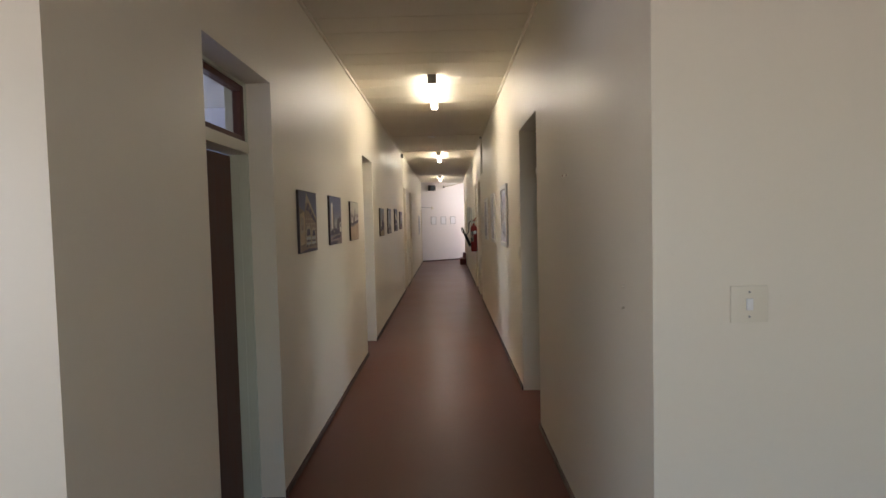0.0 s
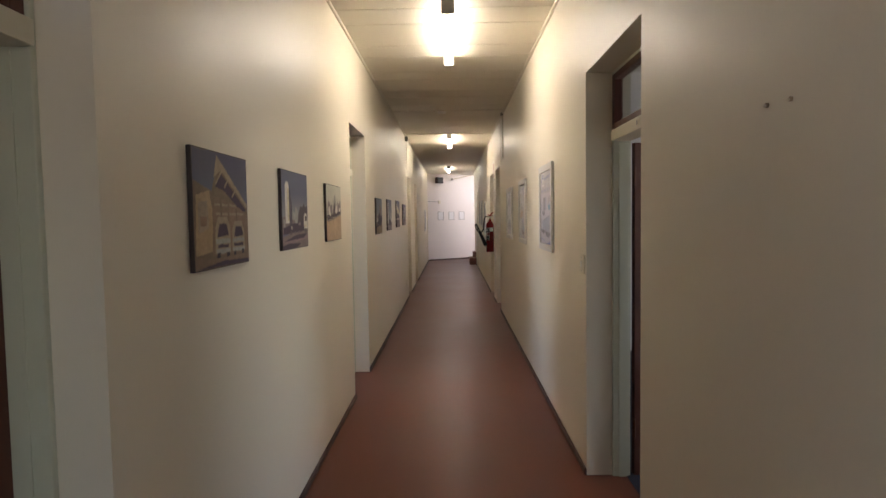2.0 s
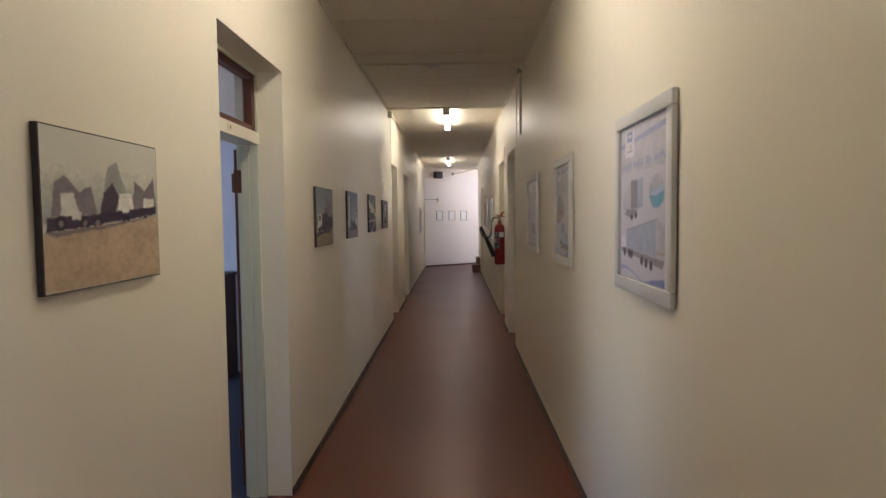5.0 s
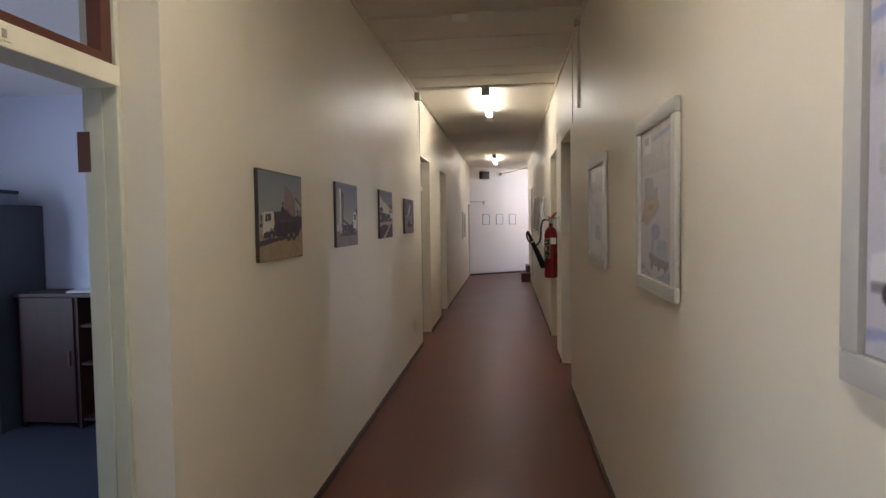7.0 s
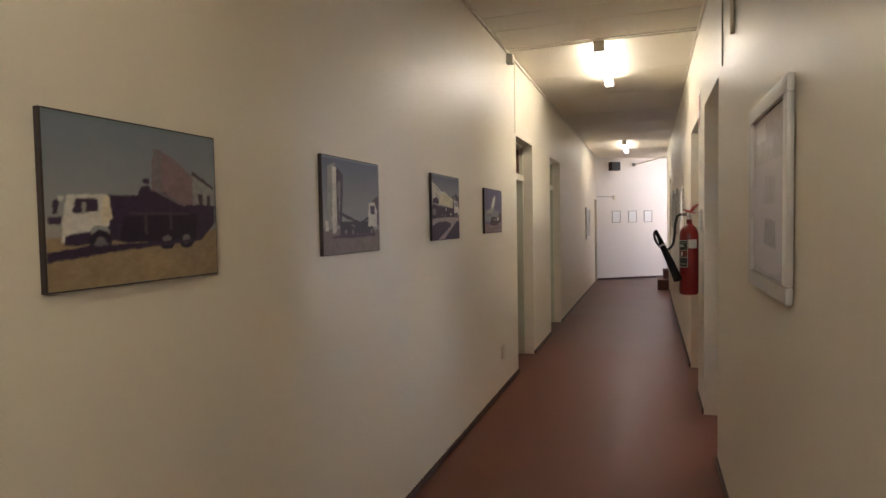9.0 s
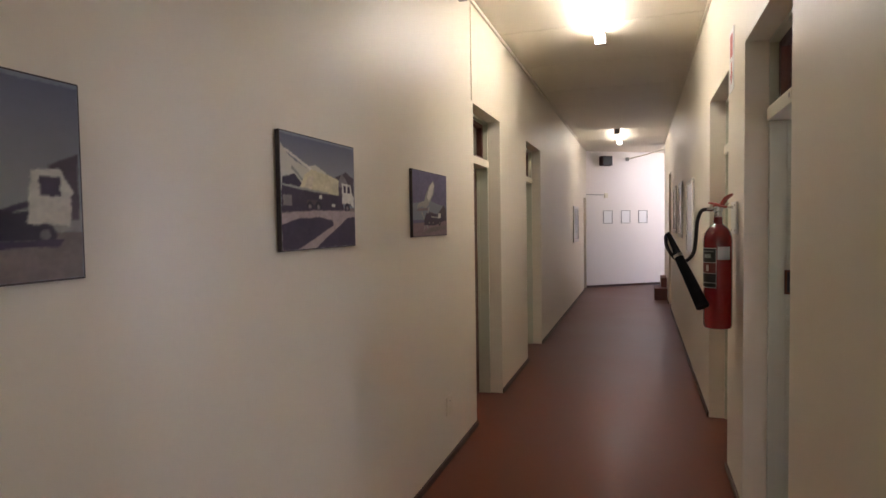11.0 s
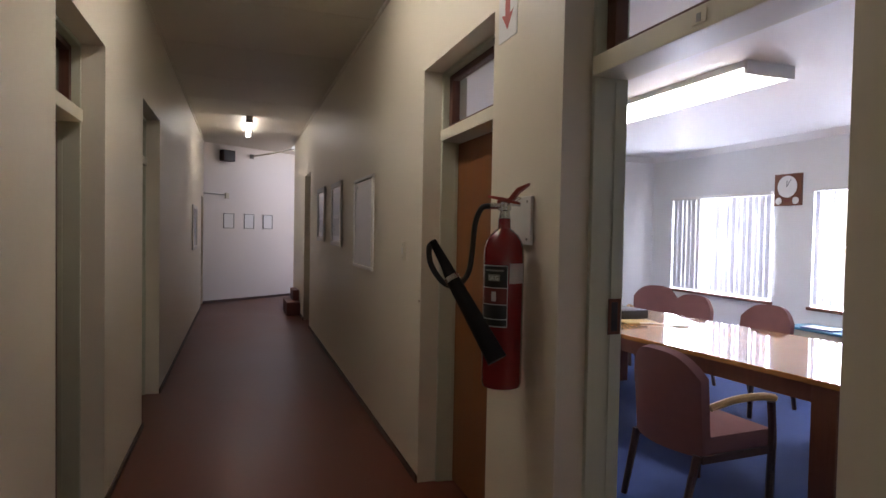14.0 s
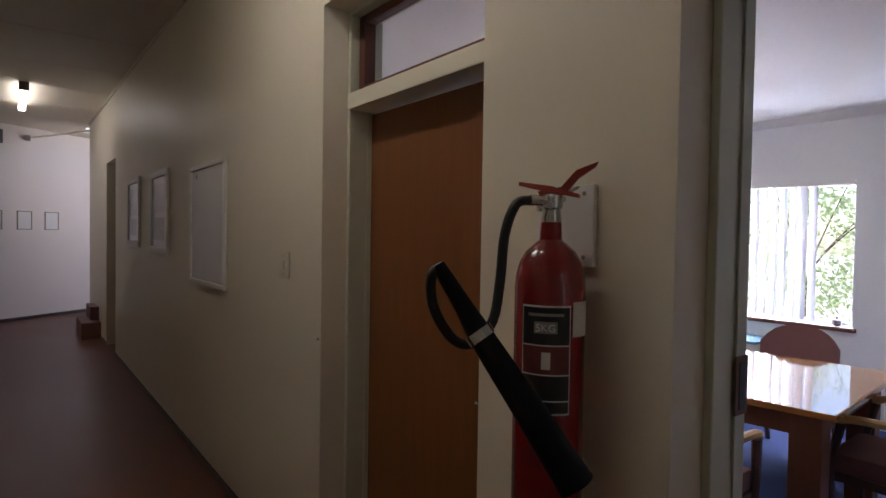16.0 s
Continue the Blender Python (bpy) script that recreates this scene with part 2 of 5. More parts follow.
def tube(bm, pts, r, seg=10, r_end=None):
    """A pipe along points, smoothed."""
    pts = [Vector(p) for p in pts]
    fine = []
    for i in range(len(pts) - 1):
        a, b, c, d = pts[max(i - 1, 0)], pts[i], pts[i + 1], pts[min(i + 2, len(pts) - 1)]
        for k in range(6):
            t = k / 6
            fine.append(0.5 * ((2 * b) + (c - a) * t + (2 * a - 5 * b + 4 * c - d) * t * t + (3 * b - a - 3 * c + d) * t ** 3))
    fine.append(pts[-1])
    rings = []
    up = Vector((0.3, 0.2, 0.93)).normalized()
    for i, p in enumerate(fine):
        d = (fine[min(i + 1, len(fine) - 1)] - fine[max(i - 1, 0)]).normalized()
        s = d.cross(up).normalized()
        u = s.cross(d)
        rad = r if r_end is None else r + (r_end - r) * i / (len(fine) - 1)
        rings.append([bm.verts.new(p + rad * (math.cos(2 * math.pi * k / seg) * s + math.sin(2 * math.pi * k / seg) * u)) for k in range(seg)])
    for a, b in zip(rings, rings[1:]):
        for k in range(seg):
            bm.faces.new((a[k], a[(k + 1) % seg], b[(k + 1) % seg], b[k]))
    bm.faces.new(list(reversed(rings[0])))
    bm.faces.new(rings[-1])
    return bm


def prism(bm, pts, depth, m=None):
    """A flat outline in x and z, thick in y from 0 to depth, then moved by m."""
    f = [bm.verts.new((x, 0, z)) for x, z in pts]
    b = [bm.verts.new((x, depth, z)) for x, z in pts]
    faces = [bm.faces.new(f), bm.faces.new(list(reversed(b)))]
    for k in range(len(pts)):
        faces.append(bm.faces.new((f[k], b[k], b[(k + 1) % len(pts)], f[(k + 1) % len(pts)])))
    bmesh.ops.recalc_face_normals(bm, faces=faces)
    if m is not None:
        bmesh.ops.transform(bm, matrix=m, verts=f + b)
    return bm


def mesh_of(name, bm, material, smooth=False):
    bmesh.ops.recalc_face_normals(bm, faces=bm.faces)
    me = bpy.data.meshes.new(name)
    bm.to_mesh(me)
    bm.free()
    me.materials.append(material)
    if smooth:
        for p in me.polygons:
            p.use_smooth = True
        me.set_sharp_from_angle(angle=radians(38))
    return me


def part(name, bm, material, parent, label="", smooth=False):
    ob = new(name, mesh_of(name, bm, material, smooth))
    ob.parent = parent
    return tagged(ob, label)


def thing(name, m, label, category, group=""):
    ob = new(name)
    ob.empty_display_size = 0.1
    ob.matrix_world = m
    return tagged(ob, label, category, group)


def solid(name, bm, material, label, category, kind="", smooth=False):
    return tagged(new(name, mesh_of(name, bm, material, smooth)), label, category, "", kind)


def B(*a, bevel=0.0):
    return box(bmesh.new(), *a, bevel=bevel)


def slab(name, x0, x1, y0, y1, z0, z1, material, label, category):
    return solid(name, B(x0, x1, y0, y1, z0, z1), material, label, category, "structure")


def wall_y(name, x0, x1, y0, y1, h, holes, material, label):
    """A wall that runs along y, with holes (y0, y1, z0, z1)."""
    bm = bmesh.new()
    at = y0
    for a, b, lo, hi in sorted(holes):
        box(bm, x0, x1, at, a, 0, h)
        if lo > 0:
            box(bm, x0, x1, a, b, 0, lo)
        if hi < h:
            box(bm, x0, x1, a, b, hi, h)
        at = b
    box(bm, x0, x1, at, y1, 0, h)
    return solid(name, bm, material, label, "wall", "structure")


# ---- the corridor ----
solid("floor", B(-3.5, 4.2, -4.2, 26, -0.1, 0), M["floor"], "polished dark red corridor floor with dull wear marks", "floor", "structure")
holes = [(a, b, 0, DH) for a, b in (L1, L2, L3, L4)] + [(*L5, 0, 2.1)]
wall_y("wall_left", L - T, L, LEFT0, 23.3, H, holes, M["wall"], "cream painted corridor wall with door recesses")
wall_y("wall_right", R, R + T, RIGHT0 + T, REND, H, [(a, b, 0, DH) for a, b in (R1, R2, R3)] + [(*R4, 0, 2.39)], M["wall"], "cream painted corridor wall with door recesses")
slab("wall_hall_left", -3.5, L - T, LEFT0, LEFT0 + T, 0, H, M["wall"], "pale wall returning from the corridor corner", "wall")
slab("wall_hall_right", R, 4.2, RIGHT0, RIGHT0 + T, 0, H, M["wall"], "off-white wall with a light switch", "wall")
# both hall openings are out of view, added to let daylight in
solid("wall_hall_side", box(box(box(box(bmesh.new(), -3.7, -3.5, -4.2, -2.4, 0, H), -3.7, -3.5, 0, LEFT0 + T, 0, H), -3.7, -3.5, -2.4, 0, 0, 0.8), -3.7, -3.5, -2.4, 0, 2.4, H), M["plaster"], "off-white hall wall with an added unseen window opening", "wall", "structure")
solid("wall_hall_back", box(box(box(box(bmesh.new(), -3.7, 0.2, -4.4, -4.2, 0, H), 3.0, 4.4, -4.4, -4.2, 0, H), 0.2, 3.0, -4.4, -4.2, 0, 0.8), 0.2, 3.0, -4.4, -4.2, 2.6, H), M["plaster"], "off-white hall wall with an added unseen window opening", "wall", "structure")
slab("wall_hall_far_side", 4.2, 4.4, -4.2, RIGHT0 + T, 0, H, M["plaster"], "off-white hall wall", "wall")

# boarded ceiling: boards across the corridor with open joints, in one mesh
bm = bmesh.new()
y = RIGHT0 + 0.02
k = 0
while y < 12.82:
    w = (0.62, 0.36)[k % 2]
    box(bm, L + 0.002, R - 0.002, y, min(y + w - 0.011, 12.82), H, H + 0.03)
    y += w
    k += 1
while y < 22.6:
    box(bm, L + 0.002, R - 0.002, y, y + 1.193, H, H + 0.03)
    y += 1.2
box(bm, L - T, R + T, RIGHT0, 23.3, H + 0.03, H + 0.12)
box(bm, -3.7, 4.4, -4.4, RIGHT0, H, H + 0.12)
solid("ceiling", bm, M["ceil"], "cream boarded corridor ceiling with fine joints", "ceiling", "structure")
slab("ceiling_end", -2.2, 3.6, y, 27, H, H + 0.1, M["ceil"], "cream ceiling at the corridor's end", "ceiling")
bm = bmesh.new()
for yy in (10.41, 12.86):
    box(bm, L, R, yy - 0.022, yy + 0.022, H - 0.012, H - 0.001, bevel=0.003)
solid("trim_ceiling", bm, M["ceil"], "cream cover strips across the ceiling joints", "trim", "structure")
bm = bmesh.new()
for x0, x1 in ((L, L + 0.022), (R - 0.022, R)):
    box(bm, x0, x1, RIGHT0 + 0.01, REND, H - 0.024, H - 0.001, bevel=0.006)
solid("trim_cornice", bm, M["ceil"], "thin cream quarter-round cornice", "trim", "structure")


def skirting(name, x0, x1, y0, y1, gaps):
    bm = bmesh.new()
    at = y0
    for a, b in gaps + [(y1, y1)]:
        if a > at:
            box(bm, x0, x1, at, a, 0, 0.042, bevel=0.004)
        at = b
    solid(name, bm, M["skirt"], "dark brown low skirting", "skirting", "structure")


skirting("baseboard_left", L, L + 0.014, LEFT0, 23.2, [L1, L2, L3, L4, L5])
skirting("baseboard_right", R - 0.014, R, RIGHT0, REND, [R1, R2, R3, R4])

# end wall, set at a slant, and the lit lobby beyond
A, C = Vector((-0.93, 23.15, 0)), Vector((3.2, 26.0, 0))
along = (C - A).normalized()
turn = math.degrees(math.atan2(along.y, along.x))
ENDM = pose(A.x, A.y, 0, 0, 0, turn)
w = solid("wall_end", B(0, (C - A).length, 0, 0.2, 0, H), M["end"], "pale pinkish end wall set at a slant", "wall", "structure")
w.matrix_world = ENDM
w = solid("baseboard_end", B(0, (C - A).length, -0.014, -0.001, 0, 0.05, bevel=0.004), M["skirt"], "dark brown low skirting", "skirting", "structure")
w.matrix_world = ENDM
slab("wall_lobby_near", R + T, 3.4, REND - T, REND, 0, H, M["end"], "pale lobby wall", "wall")
# unseen opening, added and sized to shape the light on the end wall
solid("wall_lobby_side", box(box(box(bmesh.new(), 3.2, 3.4, REND, 23.55, 0, H), 3.2, 3.4, 24.25, 26.4, 0, H), 3.2, 3.4, 23.55, 24.25, 2.1, H), M["end"], "pale lobby wall with an added unseen opening", "wall", "structure")


# ---- doorways ----
def doorway(name, side, span, leaf, leafmat, angle=0.0, hinge="far", number=False, height=DH, reveal=0.11, leaf_in=0.212, depth=0.262):
    """side -1: the left wall, 1: the right. leaf: closed, open or none. Local y runs along the wall and x into the room."""
    a, b = span
    w = b - a
    m = Matrix.Translation((R if side > 0 else L, a, 0)) @ (Matrix.Identity(4) if side > 0 else Matrix.Diagonal((-1, 1, 1, 1)))
    flip = 1 if side > 0 else -1
    x0 = R if side > 0 else L

    def bx(p0, p1, q0, q1, r0, r1, bevel=0.004):
        xs = sorted((x0 + flip * p0, x0 + flip * p1))
        return B(*xs, a + q0, a + q1, r0, r1, bevel=bevel)

    root = tagged(new(name), "pale green painted steel door frame with a glazed fanlight", "door frame", "", "structure")
    J = 0.022
    part("jamb", bx(reveal, depth, 0.001, J, 0, height - 0.001), M["jamb"], root)
    part("jamb", bx(reveal, depth, w - J, w - 0.001, 0, height - 0.001), M["jamb"], root)
    part("rebate", bx(0.19, depth - 0.013, J + 0.0005, J + 0.006, 0, 2.03, 0.002), M["jamb"], root)
    part("rebate", bx(0.19, depth - 0.013, w - J - 0.006, w - J - 0.0005, 0, 2.03, 0.002), M["jamb"], root)
    part("frame_head", bx(reveal, depth, J, w - J, height - J, height - 0.001), M["jamb"], root)
    part("transom", bx(reveal - 0.012, depth, J, w - J, 2.04, 2.105), M["bar"], root, "cream painted transom bar")
    if height > 2.3:
        s = part("fanlight", bx(0.15, 0.20, J, J + 0.05, 2.105, height - J), M["door"], root, "dark stained wooden fanlight sash")
        part("stile", bx(0.15, 0.20, w - J - 0.05, w - J, 2.105, height - J), M["door"], s)
        part("rail", bx(0.15, 0.20, J + 0.05, w - J - 0.05, 2.105, 2.14), M["door"], s)
        part("rail", bx(0.15, 0.20, J + 0.05, w - J - 0.05, height - J - 0.035, height - J), M["door"], s)
        g = part("pane", bx(0.172, 0.177, J + 0.05, w - J - 0.05, 2.14, height - J - 0.035, 0), M["glass"], s, "clear fanlight glass")
        g.visible_shadow = False
    if number:
        pl = part("number_plate", bx(reveal - 0.016, reveal - 0.0122, w * 0.46, w * 0.46 + 0.05, 2.055, 2.09, 0.001), M["cream"], root, "small cream number plate")
        part("numeral", bx(reveal - 0.018, reveal - 0.0162, w * 0.46 + 0.018, w * 0.46 + 0.032, 2.062, 2.083, 0), M["grey"], pl)
    if leaf != "none":
        lw = w - 2 * J - 0.006
        label = {"closed": "closed flush wooden door", "open": "open flush wooden door"}[leaf]
        tone = "orange-brown" if leafmat is M["door2"] else "dark mahogany-stained"
        hy = b - J - 0.003 if hinge == "far" else a + J + 0.003
        if leaf == "open" and side < 0:
            hy += 0.14
        d = thing("door_leaf", Matrix.Translation((x0 + flip * (leaf_in if leaf == "closed" else 0.285 if side > 0 else 0.33), hy, 0)) @ Matrix.Rotation(radians(angle), 4, "Z"), f"{tone} {label} in its steel frame", "door", "corridor doors")
        s = -1 if hinge == "far" else 1
        ys = sorted((0, s * lw))
        part("panel", B(*sorted((0, flip * 0.04)), *ys, 0.008, 2.032, bevel=0.003), leafmat, d)
        hx = (-0.002 * flip, -0.03 * flip)
        hd = part("handle", tube(bmesh.new(), [(-0.002 * flip, s * (lw - 0.06), 1.0), (-0.05 * flip, s * (lw - 0.06), 1.0), (-0.055 * flip, s * (lw - 0.09), 1.0), (-0.055 * flip, s * (lw - 0.17), 1.0)], 0.009), M["steel"], d, "satin steel lever handle", True)
        part("escutcheon", B(*sorted((-0.005 * flip, -0.0005 * flip)), *sorted((s * (lw - 0.08), s * (lw - 0.04))), 0.9, 1.06, bevel=0.002), M["steel"], hd)
        for z in (0.25, 1.78) if leaf == "open" else ():
            part("hinge", cyl(bmesh.new(), (-0.006 * flip, s * -0.004, z), (-0.006 * flip, s * -0.004, z + 0.11), 0.008, seg=10), M["brass"], d, "worn brass hinge", True)
    return root


doorway("door_1", -1, L1, "closed", M["door"], reveal=0.14, leaf_in=0.24)
doorway("door_2", -1, L2, "open", M["door"], -178, "far", True, reveal=0.14)
doorway("door_3", -1, L3, "closed", M["door"])
doorway("door_4", -1, L4, "closed", M["jamb"])
doorway("door_5", 1, R1, "open", M["door"], 99, "far", True, reveal=0.155)
doorway("door_6", 1, R2, "open", M["door"], -92, "near", True, depth=0.243)
doorway("door_7", 1, R3, "closed", M["door2"], 0, "far")
doorway("door_8", 1, R4, "closed", M["door"], height=2.39)
ll = thing("door_leaf", pose(L - 0.06, L5[0], 0), "dark stained wooden door at the corridor's end", "door", "corridor doors")
part("panel", B(-0.045, 0, 0.004, L5[1] - L5[0] - 0.004, 0.006, 2.095, bevel=0.003), M["door"], ll)
part("handle", tube(bmesh.new(), [(0.001, 0.07, 1.0), (0.05, 0.07, 1.0), (0.055, 0.11, 1.0), (0.055, 0.18, 1.0)], 0.009), M["steel"], ll, "satin steel lever handle", True)
part("hinge_plate", B(L - 0.279, L - 0.235, L2[1] - 0.03, L2[1] - 0.0225, 1.77, 1.90, bevel=0.001), M["brass"], bpy.data.objects["door_2"], "brown painted hinge plate")
# strike plate on the meeting room's frame, and the hinge left on the open door's jamb
sp = thing("strike_plate", pose(0.988, R2[1] - 0.0285, 1.225), "worn steel strike plate on a door jamb", "strike plate")
part("plate", B(0.0, 0.05, -0.004, -0.0005, -0.062, 0.062, bevel=0.001), M["brass"], sp)
part("latch_hole", B(0.012, 0.036, -0.006, -0.0042, -0.05, 0.05, bevel=0.001), M["black"], sp)

# ---- rooms beside the corridor ----
def room(name, x0, x1, y0, y1, wallmat, floormat, win, outer, label, h=HR, sides=(True, True)):
    """Floor, ceiling, and the three walls away from the corridor; win is the hole in the outer wall (y0, y1, z0, z1)."""
    slab("floor_" + name, x0, x1, y0, y1, 0.001, 0.006, floormat, "carpeted floor of the " + label, "floor")
    slab("ceiling_" + name, x0, x1, y0, y1, h, h + 0.1, M["ceilw"], "white flat ceiling of the " + label, "ceiling")
    xo = (x0 - 0.2, x0) if outer < 0 else (x1, x1 + 0.2)
    wall_y("wall_outer_" + name, *xo, y0, y1, h + 0.1, [win], wallmat, "painted outer wall of the " + label)
    if sides[0]:
        slab("wall_near_" + name, x0, x1, y0 - 0.1, y0, 0, h + 0.1, wallmat, "painted wall of the " + label, "wall")
    if sides[1]:
        slab("wall_far_" + name, x0, x1, y1, y1 + 0.1, 0, h + 0.1, wallmat, "painted wall of the " + label, "wall")


LX = L - T
room("store", -4.6, LX, 1.4, 4.9, M["blue"], M["carpet2"], (2.3, 4.1, 0.9, 2.2), -1, "room behind the closed door", 2.7)
room("office", -4.6, LX, 5.1, 10.36, M["blue"], M["carpet2"], (6.6, 8.6, 0.9, 2.2), -1, "office", 2.7)
room("side_office", R + T, 4.6, 1.9, 8.4, M["plaster"], M["carpet2"], (3.6, 5.6, 0.9, 2.2), 1, "side office", 2.7)
room("back_room", -3.5, LX, 12.4, 17.6, M["plaster"], M["carpet2"], (14, 14.4, 1.2, 1.8), -1, "back room", 2.7)
room("far_store", R + T, 3.2, 18.2, 22.3, M["plaster"], M["carpet2"], (20.0, 20.4, 1.4, 1.8), 1, "store by the lobby", 2.7)
WIN1, WIN2 = (15.66, 17.28, 0.80, 2.03), (13.65, 15.17, 0.80, 2.035)
room("meeting", R + T, WX, 10.9, 17.69, M["plaster"], M["carpet"], WIN1, 1, "meeting room", HR, (True, True))
ow = bpy.data.objects["wall_outer_meeting"]
bpy.data.objects.remove(ow)
wall_y("wall_outer_meeting", WX, WX + 0.2, 10.9, 17.69, HR + 0.1, [WIN1, WIN2], M["plaster"], "pale wall with two windows in the meeting room")
bm = bmesh.new()
prism(bm, [(0, 0), (0.07, 0), (0.05, -0.02), (0.02, -0.05), (0, -0.07)], 6.79, Matrix.Translation((WX, 10.9, HR)) @ Matrix.Diagonal((-1, 1, 1, 1)))
prism(bm, [(0, 0), (0.07, 0), (0.05, -0.02), (0.02, -0.05), (0, -0.07)], WX - R - T, Matrix.Translation((R + T, 17.69, HR)) @ Matrix.Rotation(radians(-90), 4, "Z"))
solid("trim_room_cornice", bm, M["ceilw"], "white coved cornice of the meeting room", "trim", "structure")

# ---- corridor lights ----
def batten(y0, y1, x, tube_mat):
    t = thing("fluorescent_light", pose(x, (y0 + y1) / 2, H), "lit fluorescent batten with grey end caps on the ceiling", "ceiling light", "corridor lights")
    h = (y1 - y0) / 2
    part("spine", B(-0.032, 0.032, -h + 0.02, h - 0.02, -0.035, -0.001, bevel=0.004), M["cream"], t)
    for s in (-1, 1):
        part("end_cap", B(-0.05, 0.05, s * h - 0.022, s * h + 0.022, -0.098, -0.001, bevel=0.006), M["cap"], t, "grey enamel end cap")
    part("tube", B(-0.036, 0.036, -h + 0.024, h - 0.024, -0.098, -0.038, bevel=0.016), tube_mat, t, "glowing white tube cover", True)


for a, b, x in ((5.93, 7.43, -0.01), (12.93, 14.43, -0.03), (20.05, 21.55, -0.085)):
    batten(a, b, x, M["tube_dim"] if a > 20 else M["tube"])


# ---- printed pictures ----
INKS = {}


def cloudy(rng, n, m, cells):
    """Smooth noise from 0 to 1 on an n by m grid."""
    k = np.array([[rng.random() for _ in range(cells + 2)] for _ in range(cells + 2)])
    x, y = np.linspace(0, cells, n), np.linspace(0, cells, m)
    i, j = x.astype(int), y.astype(int)
    f, g = (x - i)[:, None], (y - j)[None, :]
    f, g = f * f * (3 - 2 * f), g * g * (3 - 2 * g)
    return (k[i][:, j] * (1 - f) + k[i + 1][:, j] * f) * (1 - g) + (k[i][:, j + 1] * (1 - f) + k[i + 1][:, j + 1] * f) * g


def inside(u, v, pts):
    hit = np.zeros(u.shape, bool)
    for (a, b), (c, d) in zip(pts, pts[1:] + pts[:1]):
        if b != d:
            hit ^= ((b > v) != (d > v)) & (u < (c - a) * (v - b) / (d - b) + a)
    return hit


def print_sheet(parent, m, w, h, ground, shapes, seed, material, rough_edge=0.012, grain=0.5, n=150, name="print", label=""):
    """A flat printed sheet whose inks are laid into the vertices of a fine grid; m takes (u, v) in metres to the sheet.
    Shapes are (ink, outline) in shares of width and height; "ink>ink" runs from the outline's foot to its head."""
    rng = random.Random(seed)
    r = max(24, int(n * h / w))
    u, v = np.meshgrid(np.linspace(0, 1, n), np.linspace(0, 1, r), indexing="ij")
    img = np.zeros((n, r, 3))

    def lay(ink_name, alpha, lo, hi, strength):
        c = [np.array(INKS[k]) for k in ink_name.split(">")]
        f = np.clip((v - lo) / max(hi - lo, 1e-6), 0, 1)[..., None]
        col = c[0] * (1 - f) + c[-1] * f
        tex = 0.6 * cloudy(rng, n, r, 9) + 0.6 * cloudy(rng, n, r, 28) + 0.5 * cloudy(rng, n, r, 60)
        col = col * (1 + strength * (tex / 0.85 - 1))[..., None]
        img[:] = img * (1 - alpha[..., None]) + col * alpha[..., None]

    lay(ground, np.ones((n, r)), 0, 1, 0.12 * grain)
    for ink_name, pts in shapes:
        pts = list(pts)
        du = rough_edge * (cloudy(rng, n, r, 22) + cloudy(rng, n, r, 55) - 1)
        dv = rough_edge * (cloudy(rng, n, r, 22) + cloudy(rng, n, r, 55) - 1)
        al = sum(inside(u + du + p * 0.0035, v + dv + q * 0.0035, pts).astype(float) for p in (-1, 0, 1) for q in (-1, 0, 1)) / 9
        vs = [p[1] for p in pts]
        calm = ink_name.startswith(("sky", "poster", "paper"))
        lay(ink_name, al, min(vs), max(vs), (0.15 if calm else 1.0) * grain)
    me = bpy.data.meshes.new(name)
    verts = [m @ Vector((x * w / (n - 1), 0, y * h / (r - 1))) for x in range(n) for y in range(r)]
    faces = [(x * r + y, (x + 1) * r + y, (x + 1) * r + y + 1, x * r + y + 1) for x in range(n - 1) for y in range(r - 1)]
    me.from_pydata(verts, [], faces)
    lay_ink = me.color_attributes.new("ink", "FLOAT_COLOR", "POINT")
    lay_ink.data.foreach_set("color", np.concatenate([np.clip(img, 0.004, 0.9), np.ones((n, r, 1))], 2).astype(np.float32).ravel())
    me.materials.append(material)
    ob = new(name, me)
    ob.parent = parent
    if label:
        tagged(ob, label)
    return ob


def print_material(name, rough, coat):
    m = bpy.data.materials.new(name)
    m.use_nodes = True
    nd, l = m.node_tree.nodes, m.node_tree.links
    b = nd["Principled BSDF"]
    at = nd.new("ShaderNodeVertexColor")
    at.layer_name = "ink"
    l.new(at.outputs["Color"], b.inputs["Base Color"])
    b.inputs["Roughness"].default_value, b.inputs["Coat Weight"].default_value, b.inputs["Coat Roughness"].default_value = rough, coat, 0.12
    b.inputs["Specular IOR Level"].default_value = 0.25
    return m


M["photo"] = print_material("printed_photograph", 0.5, 0.0)
M["glossy_print"] = print_material("poster_under_clear_cover", 0.35, 0.6)


def canvas(y0, y1, z0, z1, ground, shapes, label):
    """A block-mounted print on the left wall; shapes are inks with outlines in shares of its width and height."""
    w, h = y1 - y0, z1 - z0
    t = thing("picture", pose(L, y0, z0), label, "picture", "vehicle prints on the wall")
    part("block", B(0.001, 0.018, 0, w, 0, h, bevel=0.002), M["edge"], t)
    m = Matrix(((0, -1, 0, 0.0186), (1, 0, 0, 0.004), (0, 0, 1, 0.004), (0, 0, 0, 1)))
    print_sheet(t, m, w - 0.008, h - 0.008, ground, shapes, int(y0 * 100), M["photo"], 0.008, 0.27)
    return t


def oval(cx, cy, rx, ry, n=14):
    return [(cx + rx * math.cos(2 * math.pi * k / n), cy + ry * math.sin(2 * math.pi * k / n)) for k in range(n)]


def rect(a, b, c, d):
    return [(a, c), (b, c), (b, d), (a, d)]


